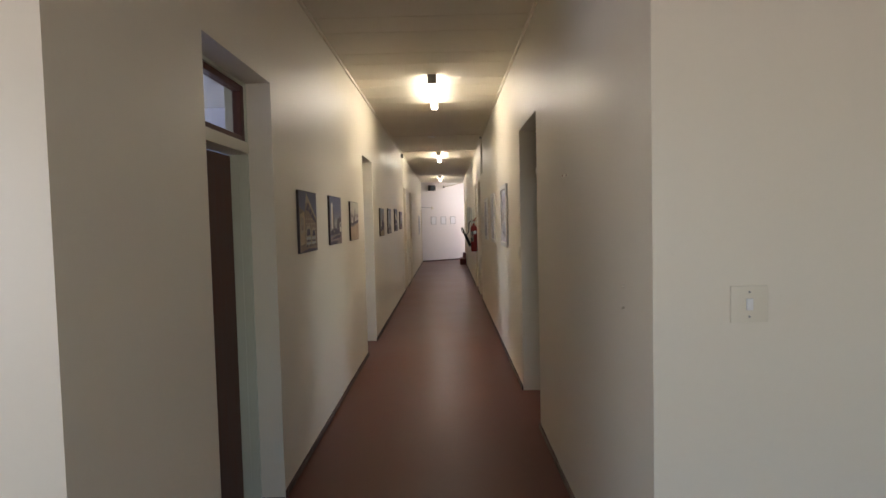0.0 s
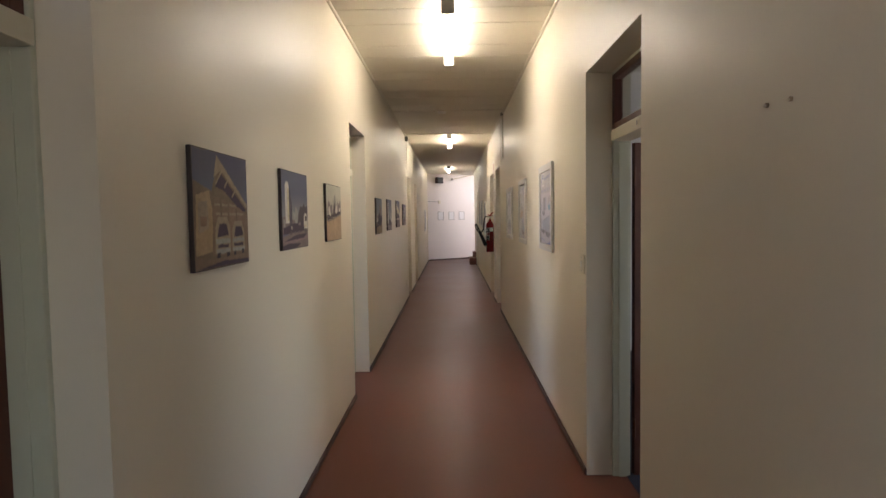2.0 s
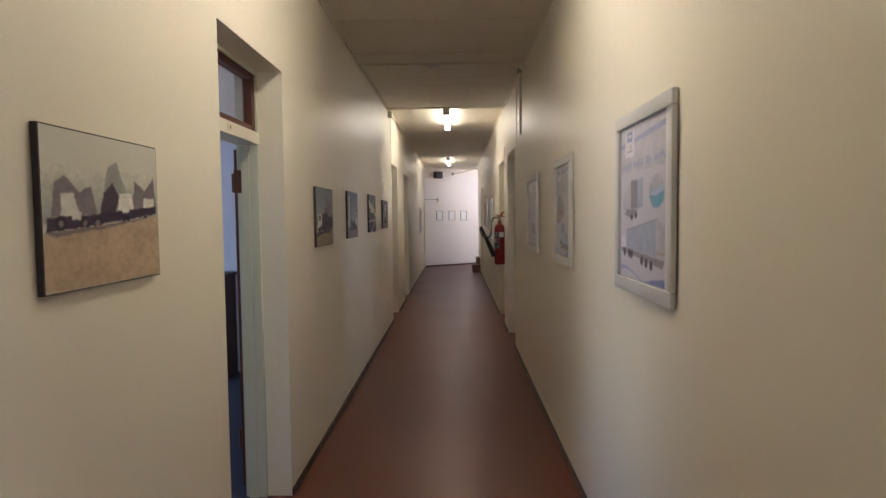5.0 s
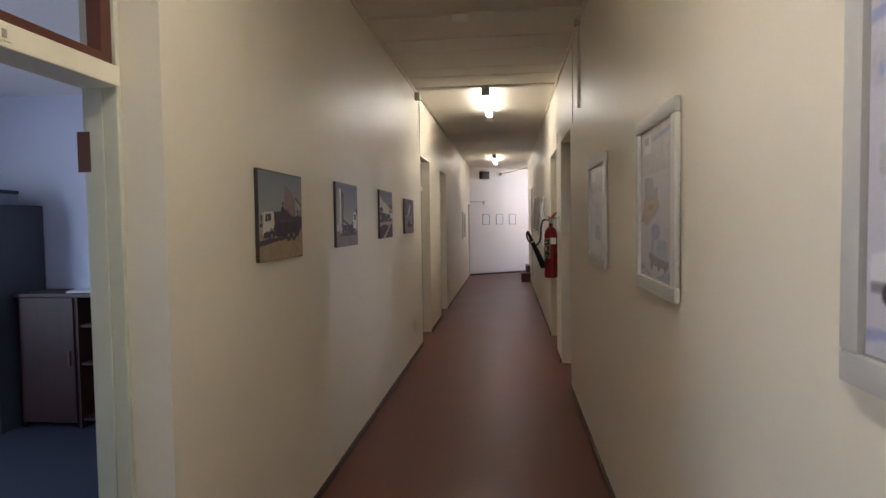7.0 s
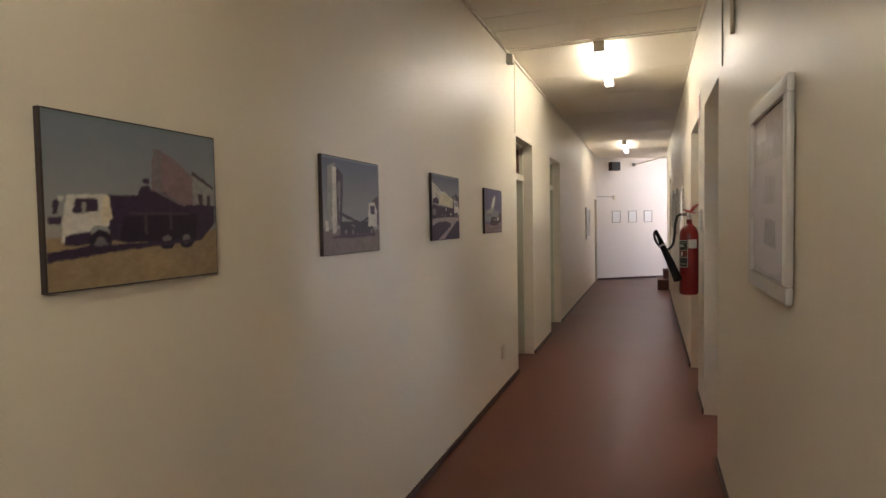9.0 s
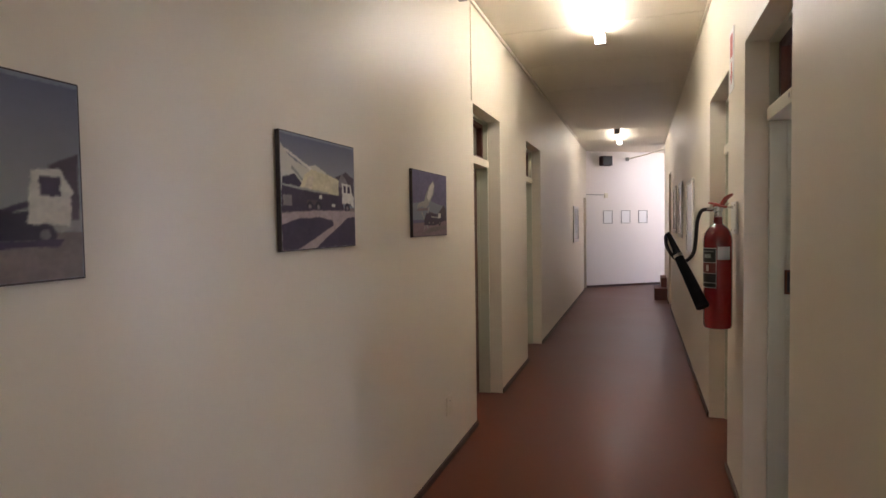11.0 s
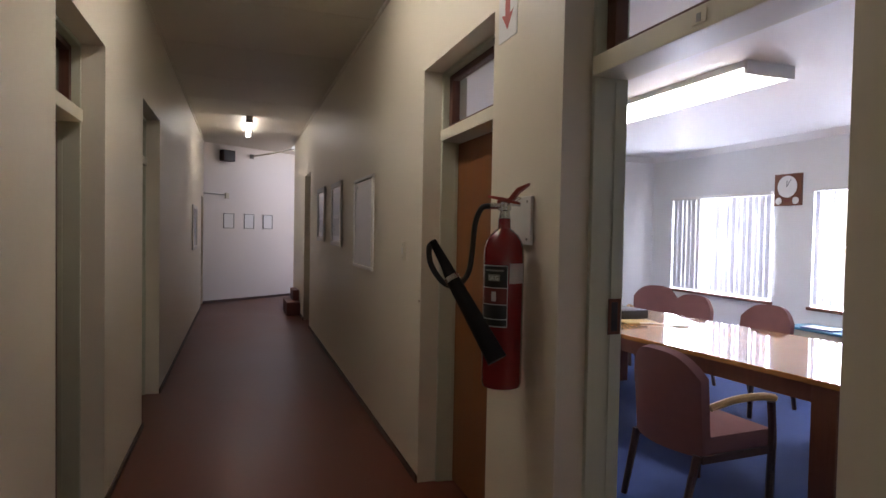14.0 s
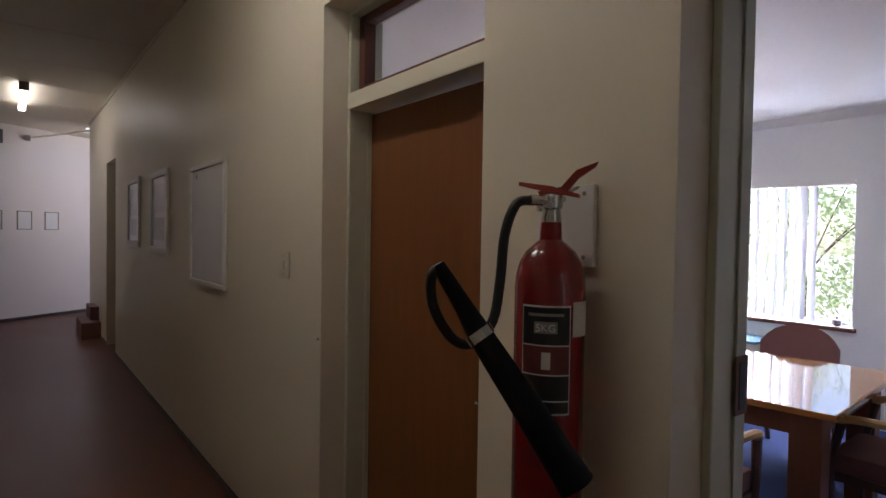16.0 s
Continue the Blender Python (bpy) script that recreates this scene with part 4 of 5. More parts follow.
rng = random.Random(11)
words = []
for a, b in ((0.0, 0.22), (0.26, 0.48), (0.52, 0.64), (0.70, 0.94)):
    x = a
    while x < b:
        g = rng.uniform(0.014, 0.03)
        z = 0.715 + x * 0.022 + rng.choice((0, 0, 0.006))
        words.append(("faded_navy", rect(0.04 + x, 0.04 + min(x + g, b), z, z + rng.choice((0.034, 0.034, 0.05)))))
        x += g + 0.007
snap_frame(6.175, 6.85, 1.31, 2.035, [
    ("fade>poster", rect(0, 1, 0.7, 1)), ("faded_navy", [(0, 0.86), (1, 0.92), (1, 0.955), (0, 0.895)]), ("paper", rect(0.1, 0.32, 0.80, 0.985)), ("navy", rect(0.15, 0.275, 0.90, 0.965)), ("paper", rect(0.18, 0.25, 0.925, 0.945)), ("text", rect(0.15, 0.28, 0.833, 0.843)), ("faded_grey", [(0.16, 0.855), (0.2, 0.86), (0.24, 0.885), (0.26, 0.86)]), *words,
    ("fade", [(0.05, 0.47), (0.05, 0.545), (0.25, 0.64), (0.25, 0.46)]), ("text", rect(0.25, 0.40, 0.46, 0.645)), ("steelblue", [(0.40, 0.46), (0.40, 0.645), (0.52, 0.655), (0.52, 0.47)]), ("text", [(0.08, 0.43), (0.08, 0.46), (0.40, 0.455), (0.39, 0.41), (0.22, 0.40)]), ("paper", rect(0.09, 0.13, 0.435, 0.455)), ("dark", oval(0.27, 0.405, 0.025, 0.022)), ("dark", oval(0.37, 0.415, 0.022, 0.02)),
    ("faded_grey>fade", oval(0.78, 0.56, 0.14, 0.10)), ("lake", [(0.645, 0.535), (0.76, 0.53), (0.92, 0.56), (0.91, 0.50), (0.84, 0.465), (0.72, 0.465)]), ("faded_blue", [(0.66, 0.545), (0.92, 0.60), (0.92, 0.56), (0.76, 0.53)]),
    ("steelblue", [(0.15, 0.20), (0.15, 0.315), (0.78, 0.39), (0.78, 0.17)]), ("text", [(0.15, 0.315), (0.15, 0.322), (0.80, 0.398), (0.82, 0.39), (0.78, 0.388)]), ("fade", [(0.78, 0.17), (0.78, 0.39), (0.95, 0.36), (0.95, 0.17)]), ("amber", [(0.79, 0.19), (0.79, 0.205), (0.95, 0.205), (0.95, 0.19)]),
    ("paper", [(0.015, 0.2), (0.02, 0.27), (0.1, 0.28), (0.13, 0.2)]), ("text", [(0.02, 0.17), (0.02, 0.2), (0.15, 0.20), (0.78, 0.165), (0.94, 0.16), (0.9, 0.11), (0.5, 0.14), (0.2, 0.165)]), *[("dark", oval(x, z, 0.033, 0.03)) for x, z in ((0.1, 0.17), (0.22, 0.165), (0.27, 0.162), (0.5, 0.135), (0.59, 0.125), (0.69, 0.115))],
    ("faded_navy", [(0, 0.04), (0, 0.075), (0.12, 0.08), (0.3, 0.055), (0.55, 0.0), (0.5, 0), (0.28, 0.045), (0.12, 0.06)]), ("navy", [(0.5, 0), (0.75, 0.035), (1, 0.06), (1, 0)])],
    "silver snap frame holding a poster of box trailers")
snap_frame(7.855, 8.47, 1.30, 2.01, [
    ("fade>poster", rect(0, 1, 0.7, 1)), ("paper", rect(0.08, 0.34, 0.84, 0.97)), ("faded_grey", rect(0.13, 0.28, 0.9, 0.95)), ("faded_navy", [(0.4, 0.9), (0.98, 0.93), (0.98, 0.96), (0.4, 0.93)]), ("fade", rect(0.1, 0.7, 0.755, 0.785)),
    ("faded_grey", [(0.14, 0.50), (0.14, 0.66), (0.2, 0.68), (0.42, 0.67), (0.44, 0.6), (0.56, 0.6), (0.56, 0.5)]), ("amber", [(0.02, 0.38), (0.08, 0.46), (0.14, 0.53), (0.36, 0.52), (0.58, 0.52), (0.62, 0.47), (0.5, 0.42), (0.3, 0.38), (0.18, 0.36)]), ("ochre", [(0.22, 0.46), (0.3, 0.5), (0.46, 0.49), (0.42, 0.45)]), ("faded_grey", [(0.1, 0.37), (0.2, 0.35), (0.34, 0.37), (0.3, 0.39)]),
    ("faded_navy", oval(0.5, 0.31, 0.14, 0.055)), ("steelblue", [(0.34, 0.15), (0.38, 0.28), (0.46, 0.28), (0.44, 0.15)]), ("faded_blue", [(0.5, 0.14), (0.52, 0.25), (0.68, 0.27), (0.84, 0.24), (0.86, 0.13)]), ("steelblue", [(0.56, 0.2), (0.6, 0.26), (0.8, 0.26), (0.82, 0.2)]), ("text", [(0.28, 0.14), (0.3, 0.17), (0.6, 0.14), (0.88, 0.13), (0.86, 0.075), (0.4, 0.09)]), *[("wheel", oval(x, 0.085, 0.035, 0.03)) for x in (0.38, 0.6, 0.78)],
    ("fade", rect(0.66, 0.95, 0.30, 0.305)), ("fade", rect(0.66, 0.95, 0.325, 0.33)), ("faded_navy", [(0, 0.03), (0, 0.075), (0.15, 0.07), (0.4, 0), (0.32, 0), (0.14, 0.05)]), ("faded_navy", [(0.45, 0), (0.8, 0.06), (1, 0.085), (1, 0)])],
    "silver snap frame holding a faded vehicle poster")
snap_frame(9.32, 10.03, 1.30, 1.995, [
    ("fade>poster", rect(0, 1, 0.7, 1)), ("paper", rect(0.1, 0.4, 0.84, 0.95)), ("fade", [(0.3, 0.45), (0.4, 0.62), (0.7, 0.6), (0.72, 0.44)]), ("faded_grey", [(0.35, 0.2), (0.4, 0.36), (0.7, 0.34), (0.72, 0.18)]), ("fade", rect(0.1, 0.8, 0.73, 0.77)), ("fade", [(0, 0), (0.1, 0.06), (0.5, 0.02), (1, 0.07), (1, 0)])],
    "silver snap frame holding a faded grey poster")
snap_frame(15.27, 16.08, 1.18, 1.965, [("paper", rect(-0.2, 1.2, -0.2, 1.2)), ("text", rect(0.12, 0.17, 0.92, 0.95)), ("text", rect(0.13, 0.16, 0.95, 0.965))], "white notice board in a pale aluminium frame", rail=0.03, tone="white", name="notice_board")
snap_frame(16.82, 17.50, 1.33, 2.03, [("fade", rect(0.1, 0.9, 0.5, 0.9)), ("faded_grey", rect(0.15, 0.85, 0.1, 0.42))], "grey aluminium frame holding a faded poster")
snap_frame(18.1, 18.78, 1.36, 2.05, [("fade", rect(0.1, 0.9, 0.45, 0.9)), ("faded_grey", rect(0.15, 0.85, 0.1, 0.38))], "grey aluminium frame holding a faded poster")
snap_frame(20.2, 21.1, 1.16, 1.85, [("palegrey", rect(0.08, 0.5, 0.3, 0.9)), ("steelblue", rect(0.55, 0.92, 0.2, 0.8))], "pale framed board of bluish papers", side=-1)

# notice on the closed door
t = thing("safety_notice", pose(L - 0.2395, 2.405, 1.605, 0, 1.2, 90), "white paper safety notice taped to the brown door", "notice")
sh = part("sheet", B(0, 0.205, -0.0022, -0.001, 0, 0.287), M["paper"], t)
for z in (0.225, 0.065):
    bm = bmesh.new()
    n = 24
    ri = [[bm.verts.new((0.1 + r * math.cos(2 * math.pi * k / n), -0.0025, z + r * math.sin(2 * math.pi * k / n))) for k in range(n)] for r in (0.030, 0.038)]
    for k in range(n):
        bm.faces.new((ri[0][k], ri[0][(k + 1) % n], ri[1][(k + 1) % n], ri[1][k]))
    ring = part("red_ring", bm, M["maroon"], sh, "dark red prohibition ring")
    bm = bmesh.new()
    if z > 0.1:
        prism(bm, [(0.076, z + 0.018), (0.082, z + 0.024), (0.124, z - 0.018), (0.118, z - 0.024)], 0.0003, Matrix.Translation((0, -0.0027, 0)))
    else:
        prism(bm, [(0.08, z - 0.018), (0.082, z - 0.005), (0.1, z + 0.022), (0.112, z + 0.016), (0.12, z - 0.012), (0.112, z - 0.022)], 0.0003, Matrix.Translation((0, -0.0027, 0)))
    part("symbol", bm, M["maroon"], sh)


def lettering(text, size, m, material, parent, name="lettering"):
    cu = bpy.data.curves.new(name, "FONT")
    cu.body, cu.size, cu.align_x, cu.extrude = text, size, "CENTER", 0.0002
    tmp = bpy.data.objects.new(name, cu)
    scene.collection.objects.link(tmp)
    me = bpy.data.meshes.new_from_object(tmp.evaluated_get(bpy.context.evaluated_depsgraph_get()))
    bpy.data.objects.remove(tmp)
    me.materials.clear()
    me.materials.append(material)
    ob = new(name, me)
    ob.parent = parent
    ob.matrix_local = m
    return ob


for txt, z in (("HEALTH", 0.158), ("&", 0.133), ("SAFETY", 0.108)):
    lettering(txt, 0.026, pose(0.1, -0.0026, z, 90), M["text"], sh)


# ---- switches, socket, signs and small fixtures ----
def switch(m, label, w=0.075, h=0.12, blank=False):
    t = thing("light_switch", m, label, "light switch", "light switches")
    part("plate", B(-w / 2, w / 2, -0.009, -0.0005, -h / 2, h / 2, bevel=0.003), M["cream"], t, "", True)
    part("rocker", B(-0.011, 0.011, -0.015, -0.0092, -0.02, 0.02, bevel=0.002), M["white"], t)
    for z in (-0.042, 0.042):
        part("screw", cyl(bmesh.new(), (0, -0.0105, z), (0, -0.0085, z), 0.004, seg=10), M["grey"], t)


switch(pose(1.13, RIGHT0, 1.322), "square cream light switch on the hall wall", 0.125, 0.125)
switch(pose(R, 5.17, 1.302, 0, 0, -90), "cream light switch beside a doorway", 0.12, 0.12)
switch(pose(R, 14.37, 1.378, 0, 0, -90), "cream light switch beside a closed door", 0.11, 0.125)
t = thing("wall_socket", pose(L, 12.61, 0.365, 0, 0, 90), "cream blanking plate low on the wall", "socket")
part("plate", B(-0.055, 0.055, -0.009, -0.0005, -0.06, 0.06, bevel=0.003), M["cream"], t)
part("screw", cyl(bmesh.new(), (0, -0.0105, 0.03), (0, -0.0085, 0.03), 0.004, seg=10), M["grey"], t)

t = thing("fire_sign", pose(R, 12.835, 2.29, 0, 0, -90), "white fire extinguisher sign with a red arrow", "sign")
part("plate", B(-0.085, 0.085, -0.004, -0.001, 0, 0.36, bevel=0.001), M["paper"], t)
part("arrow", prism(bmesh.new(), [(0, 0.04), (0.055, 0.11), (0.022, 0.10), (0.022, 0.17), (-0.022, 0.17), (-0.022, 0.10), (-0.055, 0.11)], 0.0006, Matrix.Translation((0, -0.0048, 0))), M["signred"], t, "red arrow pointing down")
part("pictogram", B(-0.05, 0.05, -0.0048, -0.0042, 0.2, 0.33), M["signred"], t, "red pictogram panel")
part("rule", B(-0.07, 0.07, -0.0048, -0.0042, 0.183, 0.188), M["grey"], t)

t = thing("smoke_detector", pose(-0.13, 10.43, H), "round white smoke detector on the ceiling", "smoke detector")
part("base", lathe(bmesh.new(), (0, 0, -0.03), [(0.03, -0.016), (0.055, -0.012), (0.066, 0.004), (0.068, 0.018)]), M["white"], t, "", True)
part("head", lathe(bmesh.new(), (0, 0, -0.052), [(0.012, 0), (0.03, 0.001), (0.034, 0.006)]), M["cream"], t, "", True)

t = thing("conduit", pose(R - 0.012, 10.67, 2.5), "cream conduit running down from the ceiling", "conduit")
part("pipe", cyl(bmesh.new(), (0, 0, 0), (0, 0, 0.675), 0.011, seg=12), M["cream"], t, "", True)
part("junction_box", B(-0.03, 0.012, -0.04, 0.04, 0.655, 0.695, bevel=0.004), M["grey"], t)
for yy in (11.17,):
    t = thing("cable", pose(R - 0.004, yy, 2.46), "thin painted cable down the wall", "cable")
    part("lead", cyl(bmesh.new(), (0, 0, 0), (0, 0, 0.71), 0.004, seg=8), M["cream"], t)
t = thing("cable", pose(L + 0.004, 13.25, 2.46), "thin painted cable down the wall", "cable")
part("lead", cyl(bmesh.new(), (0, 0, 0), (0, 0, 0.71), 0.004, seg=8), M["cream"], t)
t = thing("junction_box", pose(L + 0.03, 12.94, H - 0.075), "small grey junction box under the cornice", "junction box")
part("case", B(-0.03, 0.03, -0.04, 0.04, -0.045, 0.045, bevel=0.006), M["grey"], t)
part("lid", B(0.0305, 0.034, -0.034, 0.034, -0.038, 0.038, bevel=0.002), M["cream"], t)
for k, (yy, zz) in enumerate(((3.04, 1.878), (2.935, 1.873), (1.86, 1.354), (1.86, 1.268), (14.0, 1.09))):
    t = thing("wall_hook", pose(R, yy, zz, 0, 0, -90), "small tan wall plug stuck in the paint", "wall plug", "wall plugs")
    part("plug", cyl(bmesh.new(), (0, -0.006, 0), (0, -0.0005, 0), 0.006, seg=10), M["tan" if k != 2 and k != 3 else "cream"], t)
    part("pin", cyl(bmesh.new(), (0.002, -0.012, -0.004), (0.0, -0.006, 0), 0.003, seg=8), M["cream"], t)

# ---- fire extinguisher ----
EX, EY, EZ = 0.712, 12.625, 0.935
t = thing("fire_extinguisher", pose(EX, EY, EZ), "red carbon dioxide fire extinguisher hung on the wall", "fire extinguisher")
part("cylinder", lathe(bmesh.new(), (0, 0, 0), [(0.055, 0), (0.070, 0.006), (0.075, 0.022), (0.075, 0.485), (0.073, 0.512), (0.066, 0.540), (0.053, 0.563), (0.034, 0.580), (0.024, 0.588), (0.022, 0.625)]), M["red"], t, "glossy red steel cylinder", True)
v = part("valve", lathe(bmesh.new(), (0, 0, 0.622), [(0.02, 0), (0.022, 0.01), (0.018, 0.03), (0.024, 0.034), (0.024, 0.06), (0.016, 0.066)]), M["steel"], t, "chrome valve", True)
part("outlet", cyl(bmesh.new(), (0, 0, 0.67), (-0.055, 0.012, 0.67), 0.012, seg=12), M["steel"], v, "", True)
part("lower_lever", prism(bmesh.new(), [(-0.07, 0.704), (-0.02, 0.692), (0.06, 0.676), (0.06, 0.684), (0.0, 0.702), (-0.07, 0.712)], 0.022, Matrix.Rotation(radians(-60), 4, "Z") @ Matrix.Translation((0, -0.011, 0))), M["redd"], v)
part("upper_lever", prism(bmesh.new(), [(-0.03, 0.69), (0.02, 0.70), (0.05, 0.735), (0.095, 0.752), (0.09, 0.742), (0.055, 0.718), (0.03, 0.685), (-0.02, 0.676)], 0.022, Matrix.Rotation(radians(-50), 4, "Z") @ Matrix.Translation((0, -0.011, 0))), M["redd"], v, "red squeeze lever")
part("safety_pin", tube(bmesh.new(), [(0.02, -0.02, 0.69), (0.035, -0.04, 0.70), (0.05, -0.03, 0.70), (0.04, -0.012, 0.69), (0.022, -0.014, 0.688)], 0.002, 6), M["steel"], v)
ho = part("hose", tube(bmesh.new(), [(-0.055, 0.012, 0.67), (-0.085, 0.02, 0.66), (-0.105, 0.03, 0.60), (-0.112, 0.035, 0.50), (-0.125, 0.04, 0.42), (-0.165, 0.05, 0.375), (-0.215, 0.055, 0.385), (-0.262, 0.06, 0.45), (-0.272, 0.055, 0.515), (-0.255, 0.04, 0.535)], 0.0105, 12), M["black"], t, "black rubber hose", True)
hn = part("horn", tube(bmesh.new(), [(-0.262, 0.048, 0.537), (-0.225, 0.01, 0.455), (-0.205, -0.02, 0.40), (-0.15, -0.088, 0.275), (-0.092, -0.163, 0.138)], 0.013, 18, 0.036), M["horn"], t, "tapered black discharge horn", True)
part("clip", cyl(bmesh.new(), (-0.21, -0.012, 0.412), (-0.203, -0.021, 0.397), 0.028, seg=18), M["steel"], hn)


def wrap(name, a0, a1, z0, z1, material, r, parent, label=""):
    bm = bmesh.new()
    n = max(2, int((a1 - a0) / 6))
    rows = [[bm.verts.new((r * math.cos(radians(a0 + (a1 - a0) * k / n)), r * math.sin(radians(a0 + (a1 - a0) * k / n)), z)) for k in range(n + 1)] for z in (z0, z1)]
    for k in range(n):
        bm.faces.new((rows[0][k], rows[0][k + 1], rows[1][k + 1], rows[1][k]))
    return part(name, bm, material, parent, label)


lb = wrap("front_label", 178, 258, 0.232, 0.455, M["white"], 0.0756, t, "black and red instruction label")
wrap("label_panel", 180, 256, 0.375, 0.451, M["black"], 0.0760, lb)
wrap("label_panel", 180, 256, 0.315, 0.372, M["maroon"], 0.0760, lb)
wrap("label_panel", 180, 256, 0.262, 0.312, M["black"], 0.0760, lb)
wrap("label_panel", 180, 256, 0.236, 0.259, M["black"], 0.0760, lb)
wrap("label_mark", 212, 226, 0.325, 0.36, M["white"], 0.0763, lb)
wrap("label_mark", 190, 246, 0.433, 0.439, M["grey"], 0.0763, lb)
wrap("label_mark", 200, 236, 0.398, 0.422, M["grey"], 0.0763, lb)
wrap("service_label", 262, 315, 0.39, 0.462, M["paper"], 0.0758, t, "white service record label")
lettering("5KG", 0.022, pose(-0.0765 * math.cos(radians(38)), -0.0765 * math.sin(radians(38)), 0.402, 90, 0, -52), M["paper"], lb)
br = thing("extinguisher_bracket", pose(R, 12.665, 1.555, 0, 0, -90), "white painted backboard and hook for the extinguisher", "bracket")
part("backboard", B(-0.085, 0.085, -0.014, -0.0005, -0.09, 0.09, bevel=0.003), M["white"], br)
part("hook", tube(bmesh.new(), [(0.0, -0.014, 0.06), (0.0, -0.05, 0.06), (0.0, -0.085, 0.05), (0.0, -0.09, 0.03)], 0.007), M["steel"], br, "", True)
for x, z in ((-0.06, 0.07), (0.06, 0.07), (-0.06, -0.07), (0.06, -0.07)):
    part("screw", cyl(bmesh.new(), (x, -0.0165, z), (x, -0.0135, z), 0.005, seg=10), M["grey"], br)

# ---- the corridor's end ----
def on_end(u, z):
    return ENDM @ Matrix.Translation((u, 0, z))


for x in (-0.43, -0.03, 0.36):
    u = (x - A.x) / along.x
    t = thing("certificate_frame", on_end(u - 0.12, 1.50), "small grey-framed certificate on the end wall", "picture frame", "framed certificates")
    part("sheet", B(0.012, 0.238, -0.008, -0.002, 0.012, 0.298), M["paper"], t)
    for a in ((0, 0.25, 0, 0.014), (0, 0.25, 0.296, 0.31), (0, 0.014, 0.014, 0.296), (0.236, 0.25, 0.014, 0.296)):
        part("frame_bar", B(a[0], a[1], -0.018, -0.002, a[2], a[3], bevel=0.002), M["grey"], t)
t = thing("loudspeaker", on_end((-0.5 - A.x) / along.x, 2.97), "dark brown loudspeaker box high on the end wall", "loudspeaker")
part("cabinet", B(-0.13, 0.13, -0.16, -0.002, -0.11, 0.11, bevel=0.008), M["darkwood"], t)
part("grille", B(-0.115, 0.115, -0.168, -0.1605, -0.095, 0.095, bevel=0.003), M["black"], t)
t = thing("conduit", on_end(0.02, 2.19), "thin cable run to a small box on the wall", "conduit")
part("pipe", cyl(bmesh.new(), (0.0, -0.012, 0), (0.55, -0.012, -0.01), 0.009, seg=8), M["grey"], t)
part("box", B(0.5, 0.58, -0.04, -0.002, -0.08, 0.03, bevel=0.006), M["cream"], t)
t = thing("conduit", pose(0.0, 23.0, 3.0), "thin pipe slung under the end ceiling", "conduit")
part("pipe", tube(bmesh.new(), [(0.02, 0.72, 0.02), (0.4, 0.5, 0.08), (0.75, 0.2, 0.14), (0.83, -0.1, 0.12), (0.85, -0.33, 0.02)], 0.016, 8), M["cream"], t, "", True)
part("clamp", B(-0.02, 0.06, 0.68, 0.84, -0.02, 0.06, bevel=0.005), M["grey"], t)
t = thing("steps", pose(R - 0.002, 21.15, 0), "small dark red painted wooden steps against the wall", "steps")
part("lower_step", B(-0.235, -0.001, 0, 0.8, 0, 0.23, bevel=0.008), M["brick"], t)
part("upper_step", B(-0.11, -0.001, 0.25, 0.8, 0.231, 0.42, bevel=0.008), M["brick"], t)

# ---- meeting room: windows and blinds ----
def window(name, y0, y1, z0, z1, mull, trans):
    root = tagged(new(name), "steel-framed window with a dark sill", "window", "", "structure")
    fr = part("window_frame", B(WX + 0.09, WX + 0.13, y0, y0 + 0.035, z0, z1), M["white"], root)
    part("bar", B(WX + 0.09, WX + 0.13, y1 - 0.035, y1, z0, z1), M["white"], fr)
    part("bar", B(WX + 0.09, WX + 0.13, y0 + 0.035, y1 - 0.035, z0, z0 + 0.035), M["white"], fr)
    part("bar", B(WX + 0.09, WX + 0.13, y0 + 0.035, y1 - 0.035, z1 - 0.035, z1), M["white"], fr)
    part("mullion", B(WX + 0.085, WX + 0.135, mull - 0.022, mull + 0.022, z0 + 0.035, z1 - 0.035), M["grey"], fr)
    part("transom_bar", B(WX + 0.085, WX + 0.135, mull + 0.022, y1 - 0.035, trans - 0.02, trans + 0.02), M["grey"], fr)
    for a, b, c, d in ((y0 + 0.035, mull - 0.022, z0 + 0.035, z1 - 0.035), (mull + 0.022, y1 - 0.035, z0 + 0.035, trans - 0.02), (mull + 0.022, y1 - 0.035, trans + 0.02, z1 - 0.035)):
        g = part("pane", B(WX + 0.108, WX + 0.112, a, b, c, d), M["glass"], root)
        g.visible_shadow = False
    part("window_sill", B(WX - 0.03, WX + 0.089, y0 - 0.03, y1 + 0.03, z0 - 0.035, z0 - 0.001, bevel=0.005), M["apron"], root, "dark stained window sill")


window("window_1", *WIN1, 16.1, 1.45)
window("window_2", *WIN2, 14.14, 1.45)


def blind(y0, y1, z0, z1, start, tilt, label):
    t = thing("vertical_blind", pose(WX - 0.02, y0, z0), label, "blind", "window blinds")
    part("head_rail", B(-0.02, 0.02, 0, y1 - y0, z1 - z0 - 0.035, z1 - z0, bevel=0.003), M["white"], t)
    me = None
    y = start + 0.05
    k = 0
    while y < y1 - y0 - 0.02:
        if me is None:
            me = mesh_of("slat", B(-0.001, 0.001, -0.044, 0.044, 0.03, z1 - z0 - 0.036), M["blind"])
        ob = new("slat", me)
        ob.parent = t
        ob.matrix_local = pose(0, y, 0, 0, 0, tilt + 5 * math.sin(k * 2.3))
        y += 0.082
        k += 1
    part("weight_chain", tube(bmesh.new(), [(0, start, 0.03), (0, (start + y1 - y0) / 2, 0.026), (0, y1 - y0 - 0.04, 0.03)], 0.003, 6), M["white"], t)


